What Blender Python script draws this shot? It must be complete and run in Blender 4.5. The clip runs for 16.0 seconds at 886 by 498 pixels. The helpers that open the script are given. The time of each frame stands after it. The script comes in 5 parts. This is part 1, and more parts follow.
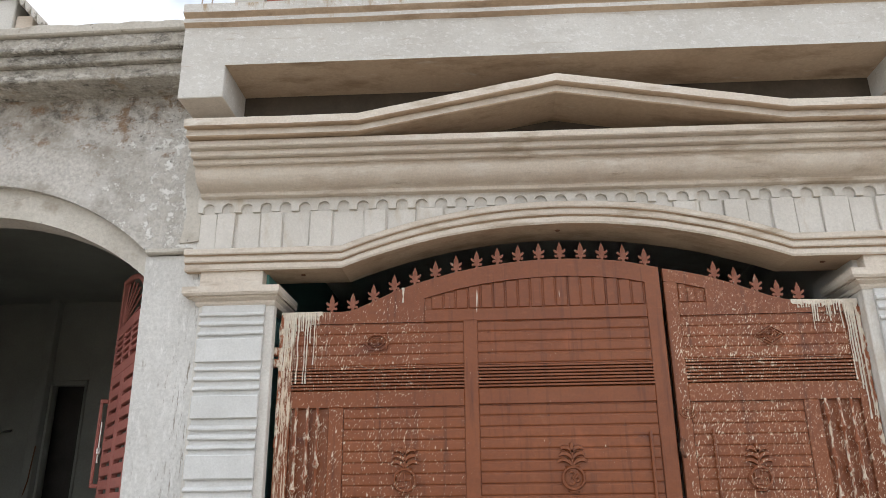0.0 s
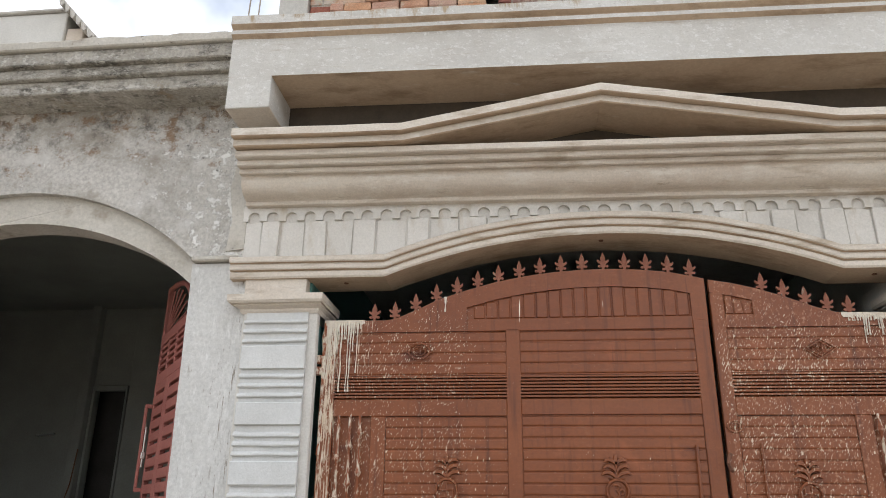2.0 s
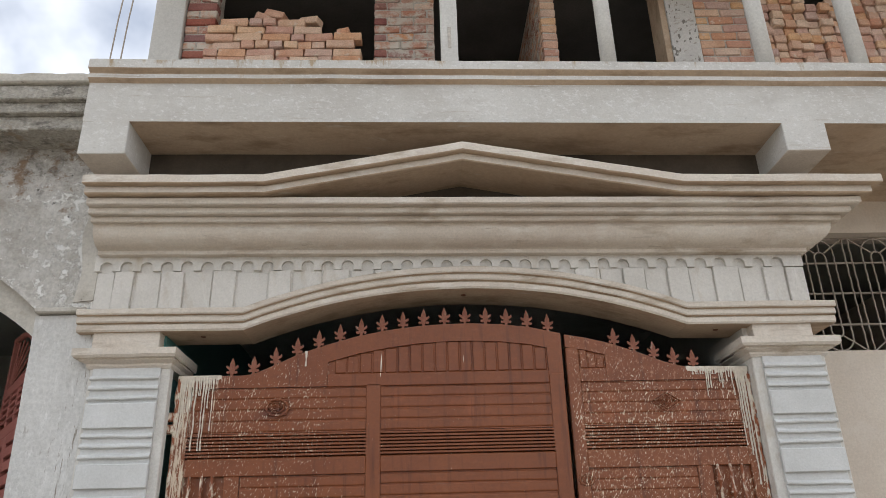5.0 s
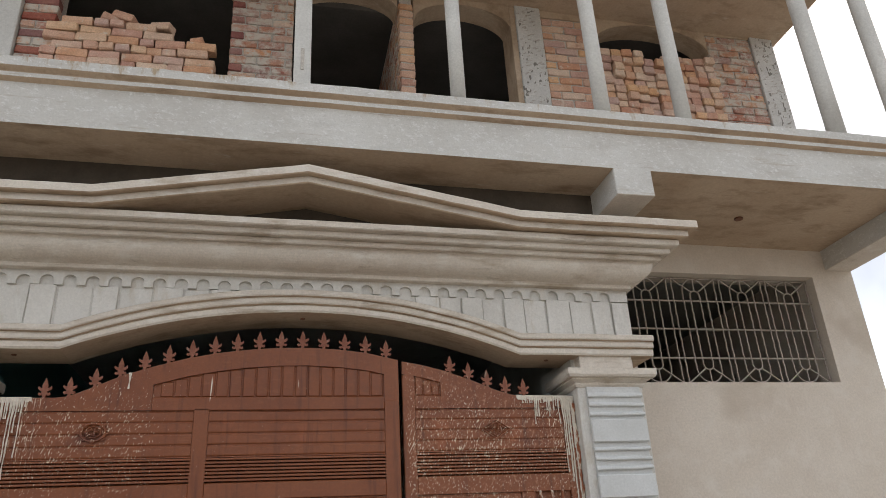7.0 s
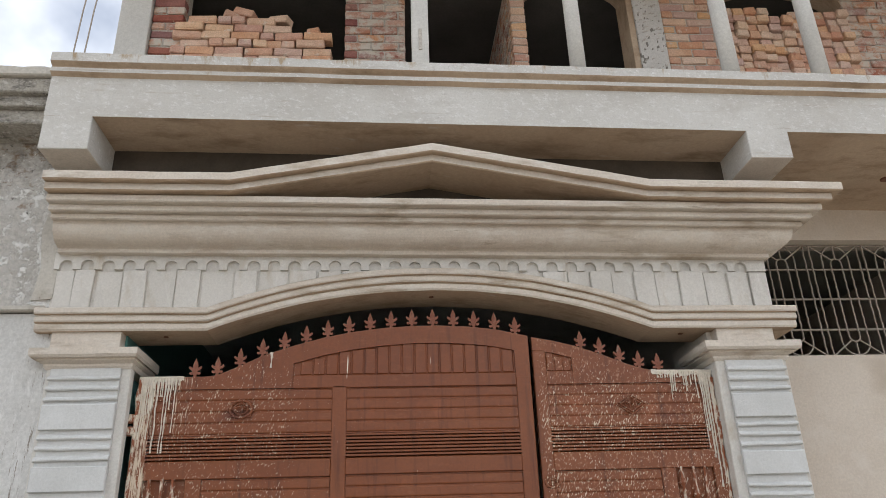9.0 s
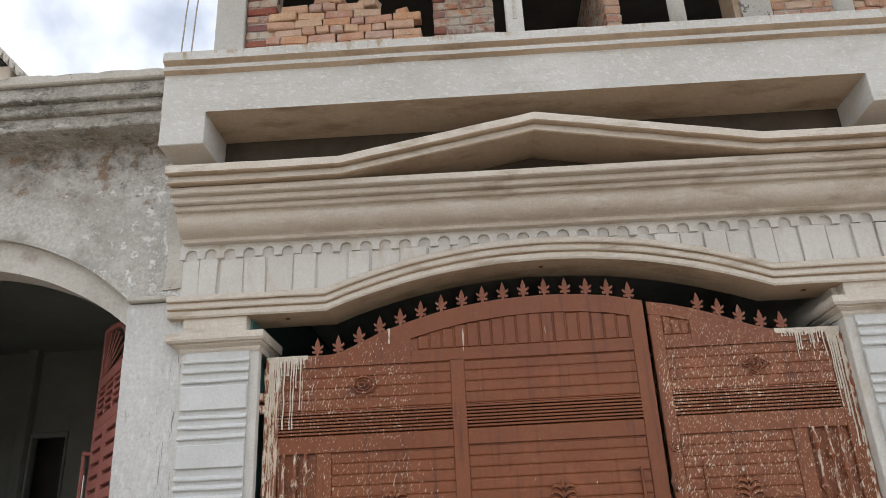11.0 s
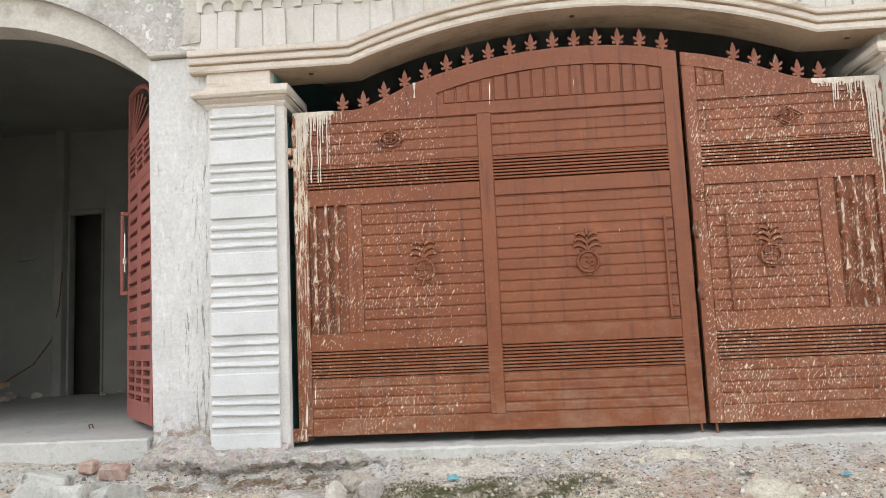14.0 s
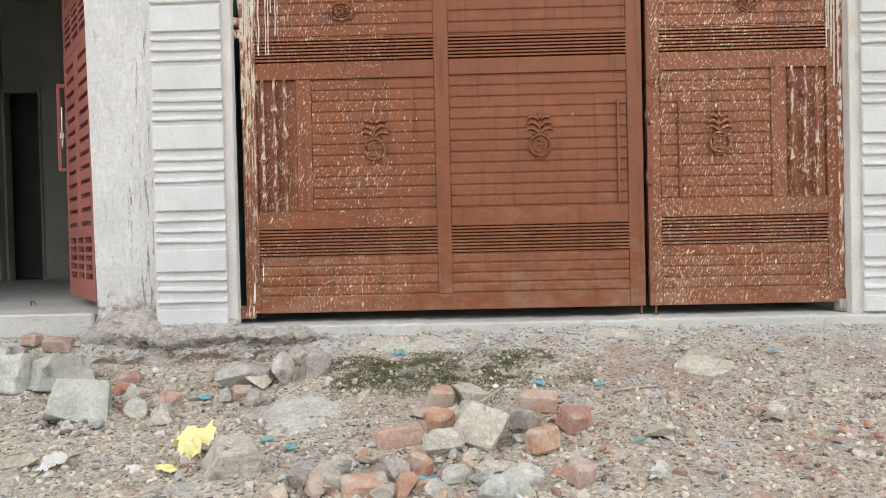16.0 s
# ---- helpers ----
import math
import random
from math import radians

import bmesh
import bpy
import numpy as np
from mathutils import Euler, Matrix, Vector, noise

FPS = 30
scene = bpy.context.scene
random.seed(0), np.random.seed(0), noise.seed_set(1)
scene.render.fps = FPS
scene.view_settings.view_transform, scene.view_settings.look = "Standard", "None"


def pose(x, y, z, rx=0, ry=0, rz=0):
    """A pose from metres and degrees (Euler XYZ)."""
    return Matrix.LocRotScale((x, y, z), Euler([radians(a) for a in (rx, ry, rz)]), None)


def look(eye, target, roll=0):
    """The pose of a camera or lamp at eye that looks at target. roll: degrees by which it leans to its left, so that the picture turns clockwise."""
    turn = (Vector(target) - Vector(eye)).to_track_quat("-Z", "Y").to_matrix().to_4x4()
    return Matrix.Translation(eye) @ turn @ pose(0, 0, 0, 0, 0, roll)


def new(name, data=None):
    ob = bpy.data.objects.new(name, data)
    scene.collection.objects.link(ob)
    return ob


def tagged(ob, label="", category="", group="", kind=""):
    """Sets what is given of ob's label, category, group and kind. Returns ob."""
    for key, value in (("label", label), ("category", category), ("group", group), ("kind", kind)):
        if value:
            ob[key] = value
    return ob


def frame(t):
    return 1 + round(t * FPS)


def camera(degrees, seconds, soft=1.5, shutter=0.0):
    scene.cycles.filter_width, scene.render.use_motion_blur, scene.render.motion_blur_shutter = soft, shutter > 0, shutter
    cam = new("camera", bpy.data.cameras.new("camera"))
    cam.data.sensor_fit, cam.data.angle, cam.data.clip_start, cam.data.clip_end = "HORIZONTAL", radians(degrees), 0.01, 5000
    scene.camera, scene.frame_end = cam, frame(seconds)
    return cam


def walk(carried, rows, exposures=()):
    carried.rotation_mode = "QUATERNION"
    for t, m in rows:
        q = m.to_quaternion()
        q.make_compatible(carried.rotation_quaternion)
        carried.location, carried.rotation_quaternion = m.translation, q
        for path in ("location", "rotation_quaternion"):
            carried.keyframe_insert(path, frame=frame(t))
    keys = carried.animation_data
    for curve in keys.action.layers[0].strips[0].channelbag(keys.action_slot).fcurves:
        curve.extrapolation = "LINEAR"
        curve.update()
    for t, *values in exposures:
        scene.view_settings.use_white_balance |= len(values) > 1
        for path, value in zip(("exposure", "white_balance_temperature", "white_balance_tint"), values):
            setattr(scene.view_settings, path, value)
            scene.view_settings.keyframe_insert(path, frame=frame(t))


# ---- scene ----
cam = camera(61.5, 16.0, soft=0.6)
PATH = [
    (0, (1.358, -4.682, 0.836), (1.24, -2.797, 1.493), -0.6),
    (0.5, (1.387, -4.659, 0.823), (1.241, -2.78, 1.491), -0.2),
    (1, (1.318, -4.681, 0.852), (1.135, -2.805, 1.522), -0.2),
    (1.5, (1.31, -4.681, 0.849), (1.103, -2.812, 1.53), 0.5),
    (2, (1.277, -4.69, 0.832), (1.079, -2.82, 1.514), 0.6),
    (2.5, (1.308, -4.699, 0.871), (1.152, -2.83, 1.566), 0.5),
    (3, (1.358, -4.687, 0.859), (1.265, -2.834, 1.607), -0.2),
    (3.5, (1.4, -4.703, 0.91), (1.361, -2.856, 1.677), -0.6),
    (5.8, (1.554, -4.718, 0.914), (1.775, -2.897, 1.711), -2.6),
    (6, (1.559, -4.707, 0.91), (1.835, -2.896, 1.713), -2.9),
    (6.5, (1.634, -4.74, 0.918), (1.995, -2.947, 1.728), -3.2),
    (7, (1.682, -4.767, 0.936), (2.103, -2.99, 1.751), -3.3),
    (7.5, (1.704, -4.764, 0.94), (2.114, -2.987, 1.762), -2.9),
    (8, (1.643, -4.739, 0.932), (1.959, -2.942, 1.752), -2.7),
    (8.5, (1.56, -4.707, 0.911), (1.809, -2.893, 1.716), -2.1),
    (9, (1.52, -4.694, 0.895), (1.676, -2.864, 1.686), -2.0),
    (9.2, (1.492, -4.688, 0.896), (1.606, -2.854, 1.685), -1.9),
    (11.3, (1.32, -4.699, 0.842), (1.244, -2.833, 1.557), -3.0),
    (11.5, (1.302, -4.698, 0.825), (1.227, -2.821, 1.509), -3.3),
    (12, (1.309, -4.679, 0.787), (1.214, -2.773, 1.387), -3.5),
    (12.5, (1.312, -4.669, 0.735), (1.207, -2.738, 1.246), -3.6),
    (13, (1.286, -4.654, 0.677), (1.169, -2.702, 1.098), -3.4),
    (13.5, (1.3, -4.635, 0.649), (1.167, -2.666, 0.975), -2.9),
    (14, (1.288, -4.611, 0.579), (1.139, -2.631, 0.812), -2.5),
    (14.5, (1.251, -4.592, 0.512), (1.097, -2.603, 0.654), -2.5),
    (15, (1.23, -4.59, 0.463), (1.09, -2.595, 0.515), -1.5),
    (15.5, (1.23, -4.583, 0.423), (1.106, -2.587, 0.383), -0.9),
    (16, (1.305, -4.578, 0.444), (1.269, -2.579, 0.414), -1.3),
]
walk(cam, [(t, look(eye, target, roll)) for t, eye, target, roll in PATH], [
    (0.0, 0.47, 6370, 10), (2.0, 0.43, 6370, 10), (3.0, 0.28, 6350, 10), (3.7, 0.14, 6340, 10), (5.8, 0.12, 6330, 10), (7.5, -0.08, 6330, 10), (8.5, 0.12, 6330, 10),
    (9.2, 0.20, 6340, 10), (11.4, 0.23, 6370, 10), (12.0, 0.66, 6390, 10), (12.6, 0.88, 6400, 10), (14.0, 0.90, 6440, 10), (16.0, 0.80, 6500, 10)])


# ---------- light ----------
world = bpy.data.worlds.new("sky")
scene.world = world
world.use_nodes = True
wn, wl = world.node_tree.nodes, world.node_tree.links
wn.clear()
sky = wn.new("ShaderNodeTexSky")
sky.sky_type, sky.sun_disc = "NISHITA", False
sky.sun_elevation, sky.sun_rotation = radians(48), radians(52)
sky.air_density, sky.dust_density = 1.2, 2.5
wpos = wn.new("ShaderNodeTexCoord")
wnoise = wn.new("ShaderNodeTexNoise")
wnoise.inputs["Scale"].default_value, wnoise.inputs["Detail"].default_value = 2.3, 6
wl.new(wpos.outputs["Generated"], wnoise.inputs["Vector"])
wramp = wn.new("ShaderNodeMapRange")
for key, value in (("From Min", 0.36), ("From Max", 0.62)):
    wramp.inputs[key].default_value = value
wl.new(wnoise.outputs["Fac"], wramp.inputs["Value"])
wmix = wn.new("ShaderNodeMix")
wmix.data_type = "RGBA"
wmix.inputs[7].default_value = (17.0, 17.1, 17.3, 1)
wl.new(wramp.outputs["Result"], wmix.inputs[0])
wl.new(sky.outputs["Color"], wmix.inputs[6])
wbg = wn.new("ShaderNodeBackground")
wbg.inputs["Strength"].default_value = 0.1
wl.new(wmix.outputs[2], wbg.inputs["Color"])
wout = wn.new("ShaderNodeOutputWorld")
wl.new(wbg.outputs["Background"], wout.inputs["Surface"])
sun = new("sun", bpy.data.lights.new("sun", "SUN"))
sun.data.energy, sun.data.angle, sun.data.color = 0.8, radians(10), (1.0, 0.94, 0.85)
sun.matrix_world = look((9, 7, 13), (0, 0, 0))


# ---------- materials ----------
def mat(name, c1, c2, scale=2.0, rough=0.85, bump=0.25, grain=60.0, metal=0.0, rand=0.0, layers=(), fine=0.25, cells=0.0, island=0.0):
    """A surface of two mottled colours with fine grain, stains on top (layers) and relief. A layer is
    (colour, (sx, sy, sz) noise scale, low, high, detail, tilt in degrees, bias), where bias holds (axis, a, b, value at a, value at b) rows."""
    m = bpy.data.materials.new(name)
    m.use_nodes = True
    n, l = m.node_tree.nodes, m.node_tree.links
    bsdf = n["Principled BSDF"]
    geo = n.new("ShaderNodeNewGeometry")

    def noise_at(vec, s, detail=4.0, rough_n=0.6):
        t = n.new("ShaderNodeTexNoise")
        t.inputs["Scale"].default_value, t.inputs["Detail"].default_value, t.inputs["Roughness"].default_value = s, detail, rough_n
        l.new(vec, t.inputs["Vector"])
        return t.outputs["Fac"]

    def span(v, a, b, c=0.0, d=1.0):
        r = n.new("ShaderNodeMapRange")
        for key, value in zip(("From Min", "From Max", "To Min", "To Max"), (a, b, c, d)):
            r.inputs[key].default_value = value
        l.new(v, r.inputs["Value"])
        return r.outputs["Result"]

    def calc(op, a, b):
        c = n.new("ShaderNodeMath")
        c.operation = op
        for k, v in enumerate((a, b)):
            if isinstance(v, (int, float)):
                c.inputs[k].default_value = v
            else:
                l.new(v, c.inputs[k])
        return c.outputs[0]

    def blend(fac, a, b, kind="MIX"):
        x = n.new("ShaderNodeMix")
        x.data_type, x.blend_type = "RGBA", kind
        for k, v in ((0, fac), (6, a), (7, b)):
            if isinstance(v, (int, float)):
                x.inputs[k].default_value = v
            elif isinstance(v, tuple):
                x.inputs[k].default_value = (*v, 1)
            else:
                l.new(v, x.inputs[k])
        return x.outputs[2]

    pos = geo.outputs["Position"]
    col = blend(span(noise_at(pos, scale), 0.32, 0.68), c1, c2)
    g = noise_at(pos, grain, 5.0, 0.7)
    shade = span(g, 0.3, 0.7, 1 - fine, 1 + fine)
    grey = n.new("ShaderNodeCombineColor")
    for k in range(3):
        l.new(shade, grey.inputs[k])
    col = blend(1.0, col, grey.outputs[0], "MULTIPLY")
    if rand:
        info = n.new("ShaderNodeObjectInfo")
        v = span(info.outputs["Random"], 0, 1, 1 - rand, 1 + rand)
        hue = n.new("ShaderNodeHueSaturation")
        l.new(v, hue.inputs["Value"])
        l.new(span(info.outputs["Random"], 0, 1, 0.485, 0.515), hue.inputs["Hue"])
        l.new(span(calc("FRACT", calc("MULTIPLY", info.outputs["Random"], 7.3), 0), 0, 1, 0.7, 1.15), hue.inputs["Saturation"])
        l.new(col, hue.inputs["Color"])
        col = hue.outputs[0]
    if island:
        hsv = n.new("ShaderNodeHueSaturation")
        l.new(span(geo.outputs["Random Per Island"], 0, 1, 1 - island, 1 + island), hsv.inputs["Value"])
        l.new(span(calc("FRACT", calc("MULTIPLY", geo.outputs["Random Per Island"], 9.7), 0), 0, 1, 0.45, 1.3), hsv.inputs["Saturation"])
        l.new(col, hsv.inputs["Color"])
        col = hsv.outputs[0]
    height = g
    if cells:
        vor = n.new("ShaderNodeTexVoronoi")
        vor.inputs["Scale"].default_value = cells
        l.new(pos, vor.inputs["Vector"])
        cg = span(vor.outputs["Distance"], 0.0, 0.6, 1.0, 0.0)
        height = calc("ADD", g, cg)
        vcol = n.new("ShaderNodeHueSaturation")
        vcol.inputs["Saturation"].default_value = 0.25
        l.new(vor.outputs["Color"], vcol.inputs["Color"])
        col = blend(0.22, col, vcol.outputs[0], "OVERLAY")
    sep = n.new("ShaderNodeSeparateXYZ")
    l.new(pos, sep.inputs[0])
    for colour, s3, lo, hi, detail, tilt, bias in layers:
        mp = n.new("ShaderNodeMapping")
        mp.vector_type = "TEXTURE"
        mp.inputs["Rotation"].default_value = (0, radians(tilt), 0)
        mp.inputs["Scale"].default_value = tuple(1.0 / s for s in s3)
        l.new(pos, mp.inputs["Vector"])
        v = noise_at(mp.outputs[0], 1.0, detail, 0.74 if detail >= 8 else 0.6 if detail >= 5 else 0.5)
        if s3[0] > 50:
            v = calc("ADD", v, span(noise_at(pos, 3.2, 3.0), 0.3, 0.7, -0.05, 0.04))
        for axis, a, b, va, vb in bias:
            v = calc("ADD", v, span(sep.outputs[axis], a, b, va, vb))
        f = span(v, lo, hi)
        col = blend(f, col, colour)
        height = calc("ADD", height, calc("MULTIPLY", f, 0.5))
    l.new(col, bsdf.inputs["Base Color"])
    l.new(span(g, 0.3, 0.7, max(rough - 0.1, 0.05), min(rough + 0.1, 1)), bsdf.inputs["Roughness"])
    bsdf.inputs["Metallic"].default_value = metal
    bsdf.inputs["Specular IOR Level"].default_value = 0.3
    bm_ = n.new("ShaderNodeBump")
    bm_.inputs["Strength"].default_value, bm_.inputs["Distance"].default_value = bump, 0.012
    l.new(height, bm_.inputs["Height"])
    l.new(bm_.outputs[0], bsdf.inputs["Normal"])
    return m


MOULD = (0.07, 0.065, 0.055)
CREAM = (0.74, 0.69, 0.58)
SPLASH = (0.60, 0.485, 0.365)
M_PORTAL = mat("portal_cement", (0.53, 0.46, 0.39), (0.62, 0.56, 0.485), 1.6, 0.88, 0.22, 70, layers=[
    ((0.34, 0.27, 0.195), (2.2, 2.2, 9), 0.56, 0.72, 7, 0, ()), ((0.30, 0.245, 0.185), (3, 6, 40), 0.60, 0.72, 8, 0, ()), ((0.68, 0.64, 0.58), (5, 5, 14), 0.52, 0.72, 8, 0, ())], fine=0.12)
M_LEDGE = mat("ledge_cement", (0.53, 0.51, 0.475), (0.62, 0.605, 0.575), 1.1, 0.9, 0.45, 80, layers=[
    ((0.48, 0.455, 0.42), (1.5, 1.5, 3), 0.48, 0.68, 9, 0, ()), ((0.71, 0.70, 0.68), (26, 26, 48), 0.53, 0.66, 10, 15, ()), ((0.45, 0.43, 0.40), (30, 30, 55), 0.58, 0.68, 10, -10, ()), ((0.36, 0.29, 0.21), (1.2, 1.2, 16), 0.60, 0.74, 8, 0, ()), ((0.40, 0.31, 0.21), (9, 9, 2.5), 0.54, 0.64, 8, 0, ((2, 3.90, 4.06, -0.12, 0.06),))], fine=0.08)
# cement turned brown: the warm shade of undersides is put into the colour
M_SHADEBROWN = mat("shade_brown_plaster", (0.425, 0.315, 0.22), (0.505, 0.395, 0.29), 1.4, 0.92, 0.2, 40, layers=[
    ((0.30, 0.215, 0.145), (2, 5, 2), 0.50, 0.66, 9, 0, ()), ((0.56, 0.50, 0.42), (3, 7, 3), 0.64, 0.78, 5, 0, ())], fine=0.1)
M_WALL = mat("wall_plaster", (0.56, 0.485, 0.405), (0.64, 0.57, 0.49), 1.3, 0.92, 0.2, 55, layers=[
    ((0.66, 0.60, 0.53), (5, 5, 5), 0.50, 0.74, 8, 0, ()), ((0.42, 0.34, 0.26), (1.2, 1.2, 1.2), 0.60, 0.8, 4, 0, ())], fine=0.1)
M_WHITE = mat("whitewashed_cement", (0.525, 0.525, 0.51), (0.61, 0.61, 0.60), 3.5, 0.85, 0.2, 70, layers=[
    ((0.50, 0.48, 0.45), (4, 4, 12), 0.64, 0.8, 5, 0, ())], fine=0.08)
M_OLD = mat("weathered_plaster", (0.42, 0.40, 0.37), (0.53, 0.505, 0.47), 2.0, 0.95, 0.7, 40, layers=[
    ((0.31, 0.28, 0.24), (2.2, 2.2, 3), 0.50, 0.66, 9, 0, ()),
    ((0.60, 0.58, 0.55), (3, 3, 3), 0.54, 0.70, 9, 0, ()),
    ((0.27, 0.19, 0.13), (7, 7, 9), 0.56, 0.66, 10, 0, ((2, 2.9, 3.6, -0.06, 0.06),)),
    ((0.76, 0.75, 0.72), (15, 15, 15), 0.555, 0.61, 9, 0, ((0, -1.6, -0.6, -0.08, 0.075), (2, 3.3, 3.66, 0.0, -0.10))),
    (MOULD, (6, 6, 7), 0.57, 0.76, 10, 0, ((2, 2.9, 3.68, -0.10, 0.10),)),
    (MOULD, (26, 26, 26), 0.63, 0.69, 9, 0, ((0, -1.4, -0.6, -0.02, 0.03), (2, 2.6, 3.6, -0.03, 0.03))),
    ((0.72, 0.70, 0.66), (24, 24, 16), 0.50, 0.58, 9, 0, ((0, -0.90, -0.58, -0.15, 0.06),))], fine=0.25)
M_OLDBAND = mat("mouldy_concrete", (0.34, 0.315, 0.275), (0.46, 0.43, 0.38), 2.6, 0.95, 0.8, 45, layers=[
    (MOULD, (5, 8, 12), 0.50, 0.66, 10, 0, ()), ((0.60, 0.575, 0.53), (13, 13, 24), 0.52, 0.60, 10, 0, ()), ((0.30, 0.22, 0.14), (3, 3, 3), 0.56, 0.70, 9, 0, ())], fine=0.28)
M_OLDWHITE = mat("peeling_whitewash", (0.50, 0.49, 0.47), (0.61, 0.60, 0.58), 2.5, 0.92, 0.5, 45, layers=[
    ((0.72, 0.71, 0.69), (22, 22, 7), 0.54, 0.70, 8, 0, ()),
    ((0.40, 0.38, 0.345), (26, 26, 6), 0.585, 0.66, 9, 0, ((2, 0.0, 2.2, 0.02, -0.03),)),
    ((0.27, 0.24, 0.20), (45, 45, 4), 0.585, 0.625, 9, 0, ((0, -0.80, -0.60, -0.08, 0.03), (2, 0.2, 2.2, 0.03, -0.02))),
    ((0.30, 0.24, 0.19), (9, 9, 9), 0.52, 0.62, 10, 0, ((2, 0.0, 0.35, 0.12, -0.25),))], fine=0.14)
M_ROUGH = mat("broken_concrete", (0.33, 0.30, 0.265), (0.44, 0.41, 0.37), 5, 0.95, 0.9, 60, layers=[
    ((0.17, 0.115, 0.07), (5, 5, 16), 0.50, 0.60, 9, 0, ((2, -0.22, -0.05, 0.07, -0.10),)), ((0.50, 0.485, 0.46), (9, 9, 9), 0.62, 0.72, 6, 0, ())], fine=0.28, cells=22)
M_FLOOR = mat("cement_floor", (0.42, 0.41, 0.38), (0.52, 0.51, 0.475), 1.5, 0.8, 0.25, 50, layers=[
    ((0.36, 0.375, 0.32), (6, 6, 6), 0.55, 0.66, 8, 0, ()), ((0.30, 0.265, 0.215), (9, 9, 30), 0.60, 0.68, 8, 0, ()),
    ((0.38, 0.36, 0.33), (3, 3, 3), 0.62, 0.75, 6, 0, ())], fine=0.1)
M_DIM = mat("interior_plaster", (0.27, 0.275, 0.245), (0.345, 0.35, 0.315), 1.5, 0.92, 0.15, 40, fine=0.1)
M_PAINT = mat("red_oxide_gate_paint", (0.170, 0.049, 0.0170), (0.214, 0.066, 0.0225), 2.2, 0.38, 0.12, 45, layers=[
    ((0.27, 0.083, 0.032), (3, 3, 3), 0.60, 0.74, 6, 0, ()),
    ((0.26, 0.095, 0.043), (9, 9, 26), 0.54, 0.80, 9, 0, ()),
    ((0.115, 0.036, 0.022), (2.5, 2.5, 7), 0.62, 0.76, 5, 0, ()),
    ((0.095, 0.028, 0.013), (22, 22, 1.6), 0.54, 0.74, 6, 0, ()),
    ((0.26, 0.135, 0.08), (5, 5, 9), 0.48, 0.74, 9, 0, ((2, 0.0, 1.0, 0.07, -0.12),)),
    ((0.36, 0.18, 0.105), (48, 8, 34), 0.57, 0.70, 7, 10, ((0, 2.46, 2.52, -0.3, 0.03),)),
    (SPLASH, (130, 10, 46), 0.695, 0.745, 2, 24, ((0, 0.9, 1.35, 0.075, -0.05), (0, 2.46, 2.52, 0.0, 0.135), (2, 1.95, 2.2, 0.0, -0.05))),
    (SPLASH, (56, 8, 21), 0.708, 0.735, 2.0, 14, ((0, 0.9, 1.3, 0.045, -0.06), (0, 2.46, 2.52, 0.0, 0.115), (2, 1.9, 2.2, 0.0, -0.06))),
    (SPLASH, (70, 8, 6.0), 0.52, 0.58, 8, 0, ((2, 0.1, 1.9, -0.09, 0.03), (0, 0.07, 0.12, 0.055, -0.055), (0, 0.3, 0.5, 0.0, -0.2), (0, 3.55, 3.64, 0.0, 0.17))),
    (CREAM, (30, 8, 2.2), 0.60, 0.63, 2, 0, ((2, 1.70, 2.03, -0.14, 0.14), (0, 0.12, 0.26, 0.06, -0.3), (0, 3.1, 3.5, 0.0, 0.20)))], fine=0.12)
M_PAINT.node_tree.nodes["Principled BSDF"].inputs["Specular IOR Level"].default_value = 0.38
M_CREAMED = mat("cream_splashed_red_paint", (0.24, 0.075, 0.03), (0.30, 0.11, 0.055), 5, 0.5, 0.2, 60, layers=[
    ((0.66, 0.59, 0.48), (40, 40, 14), 0.46, 0.56, 6, 0, ())], fine=0.12)
M_DRIP = mat("dried_cream_paint", (0.56, 0.49, 0.40), (0.68, 0.62, 0.53), 12, 0.75, 0.3, 60, layers=[((0.40, 0.22, 0.14), (50, 50, 20), 0.62, 0.70, 5, 0, ())], fine=0.12)
M_SPLASHED = mat("splashed_red_paint", (0.19, 0.055, 0.022), (0.25, 0.085, 0.04), 5, 0.5, 0.2, 60, layers=[
    ((0.60, 0.50, 0.39), (40, 40, 18), 0.48, 0.60, 6, 0, ())], fine=0.12)
M_OLDPAINT = mat("faded_red_door_paint", (0.29, 0.10, 0.082), (0.35, 0.13, 0.105), 3, 0.6, 0.12, 50, layers=[
    ((0.24, 0.09, 0.075), (4, 4, 9), 0.6, 0.75, 5, 0, ())], fine=0.1)
M_BRICK = mat("fired_brick", (0.53, 0.30, 0.195), (0.62, 0.40, 0.28), 9, 0.93, 0.6, 70, rand=0.12, layers=[
    ((0.62, 0.52, 0.42), (11, 11, 11), 0.60, 0.7, 6, 0, ()), ((0.33, 0.12, 0.075), (7, 7, 7), 0.64, 0.75, 5, 0, ())], fine=0.2)
M_OLDBRICK = mat("mortar_smeared_brick", (0.44, 0.20, 0.13), (0.53, 0.31, 0.21), 8, 0.95, 0.7, 60, rand=0.28, layers=[
    ((0.56, 0.50, 0.43), (9, 9, 12), 0.44, 0.58, 9, 0, ()), ((0.30, 0.085, 0.06), (6, 6, 6), 0.64, 0.72, 5, 0, ())], fine=0.22)
M_REDBRICK = mat("dark_red_brick", (0.26, 0.085, 0.06), (0.36, 0.15, 0.105), 9, 0.95, 0.6, 60, rand=0.3, layers=[((0.45, 0.30, 0.22), (12, 12, 12), 0.6, 0.7, 6, 0, ())], fine=0.22)
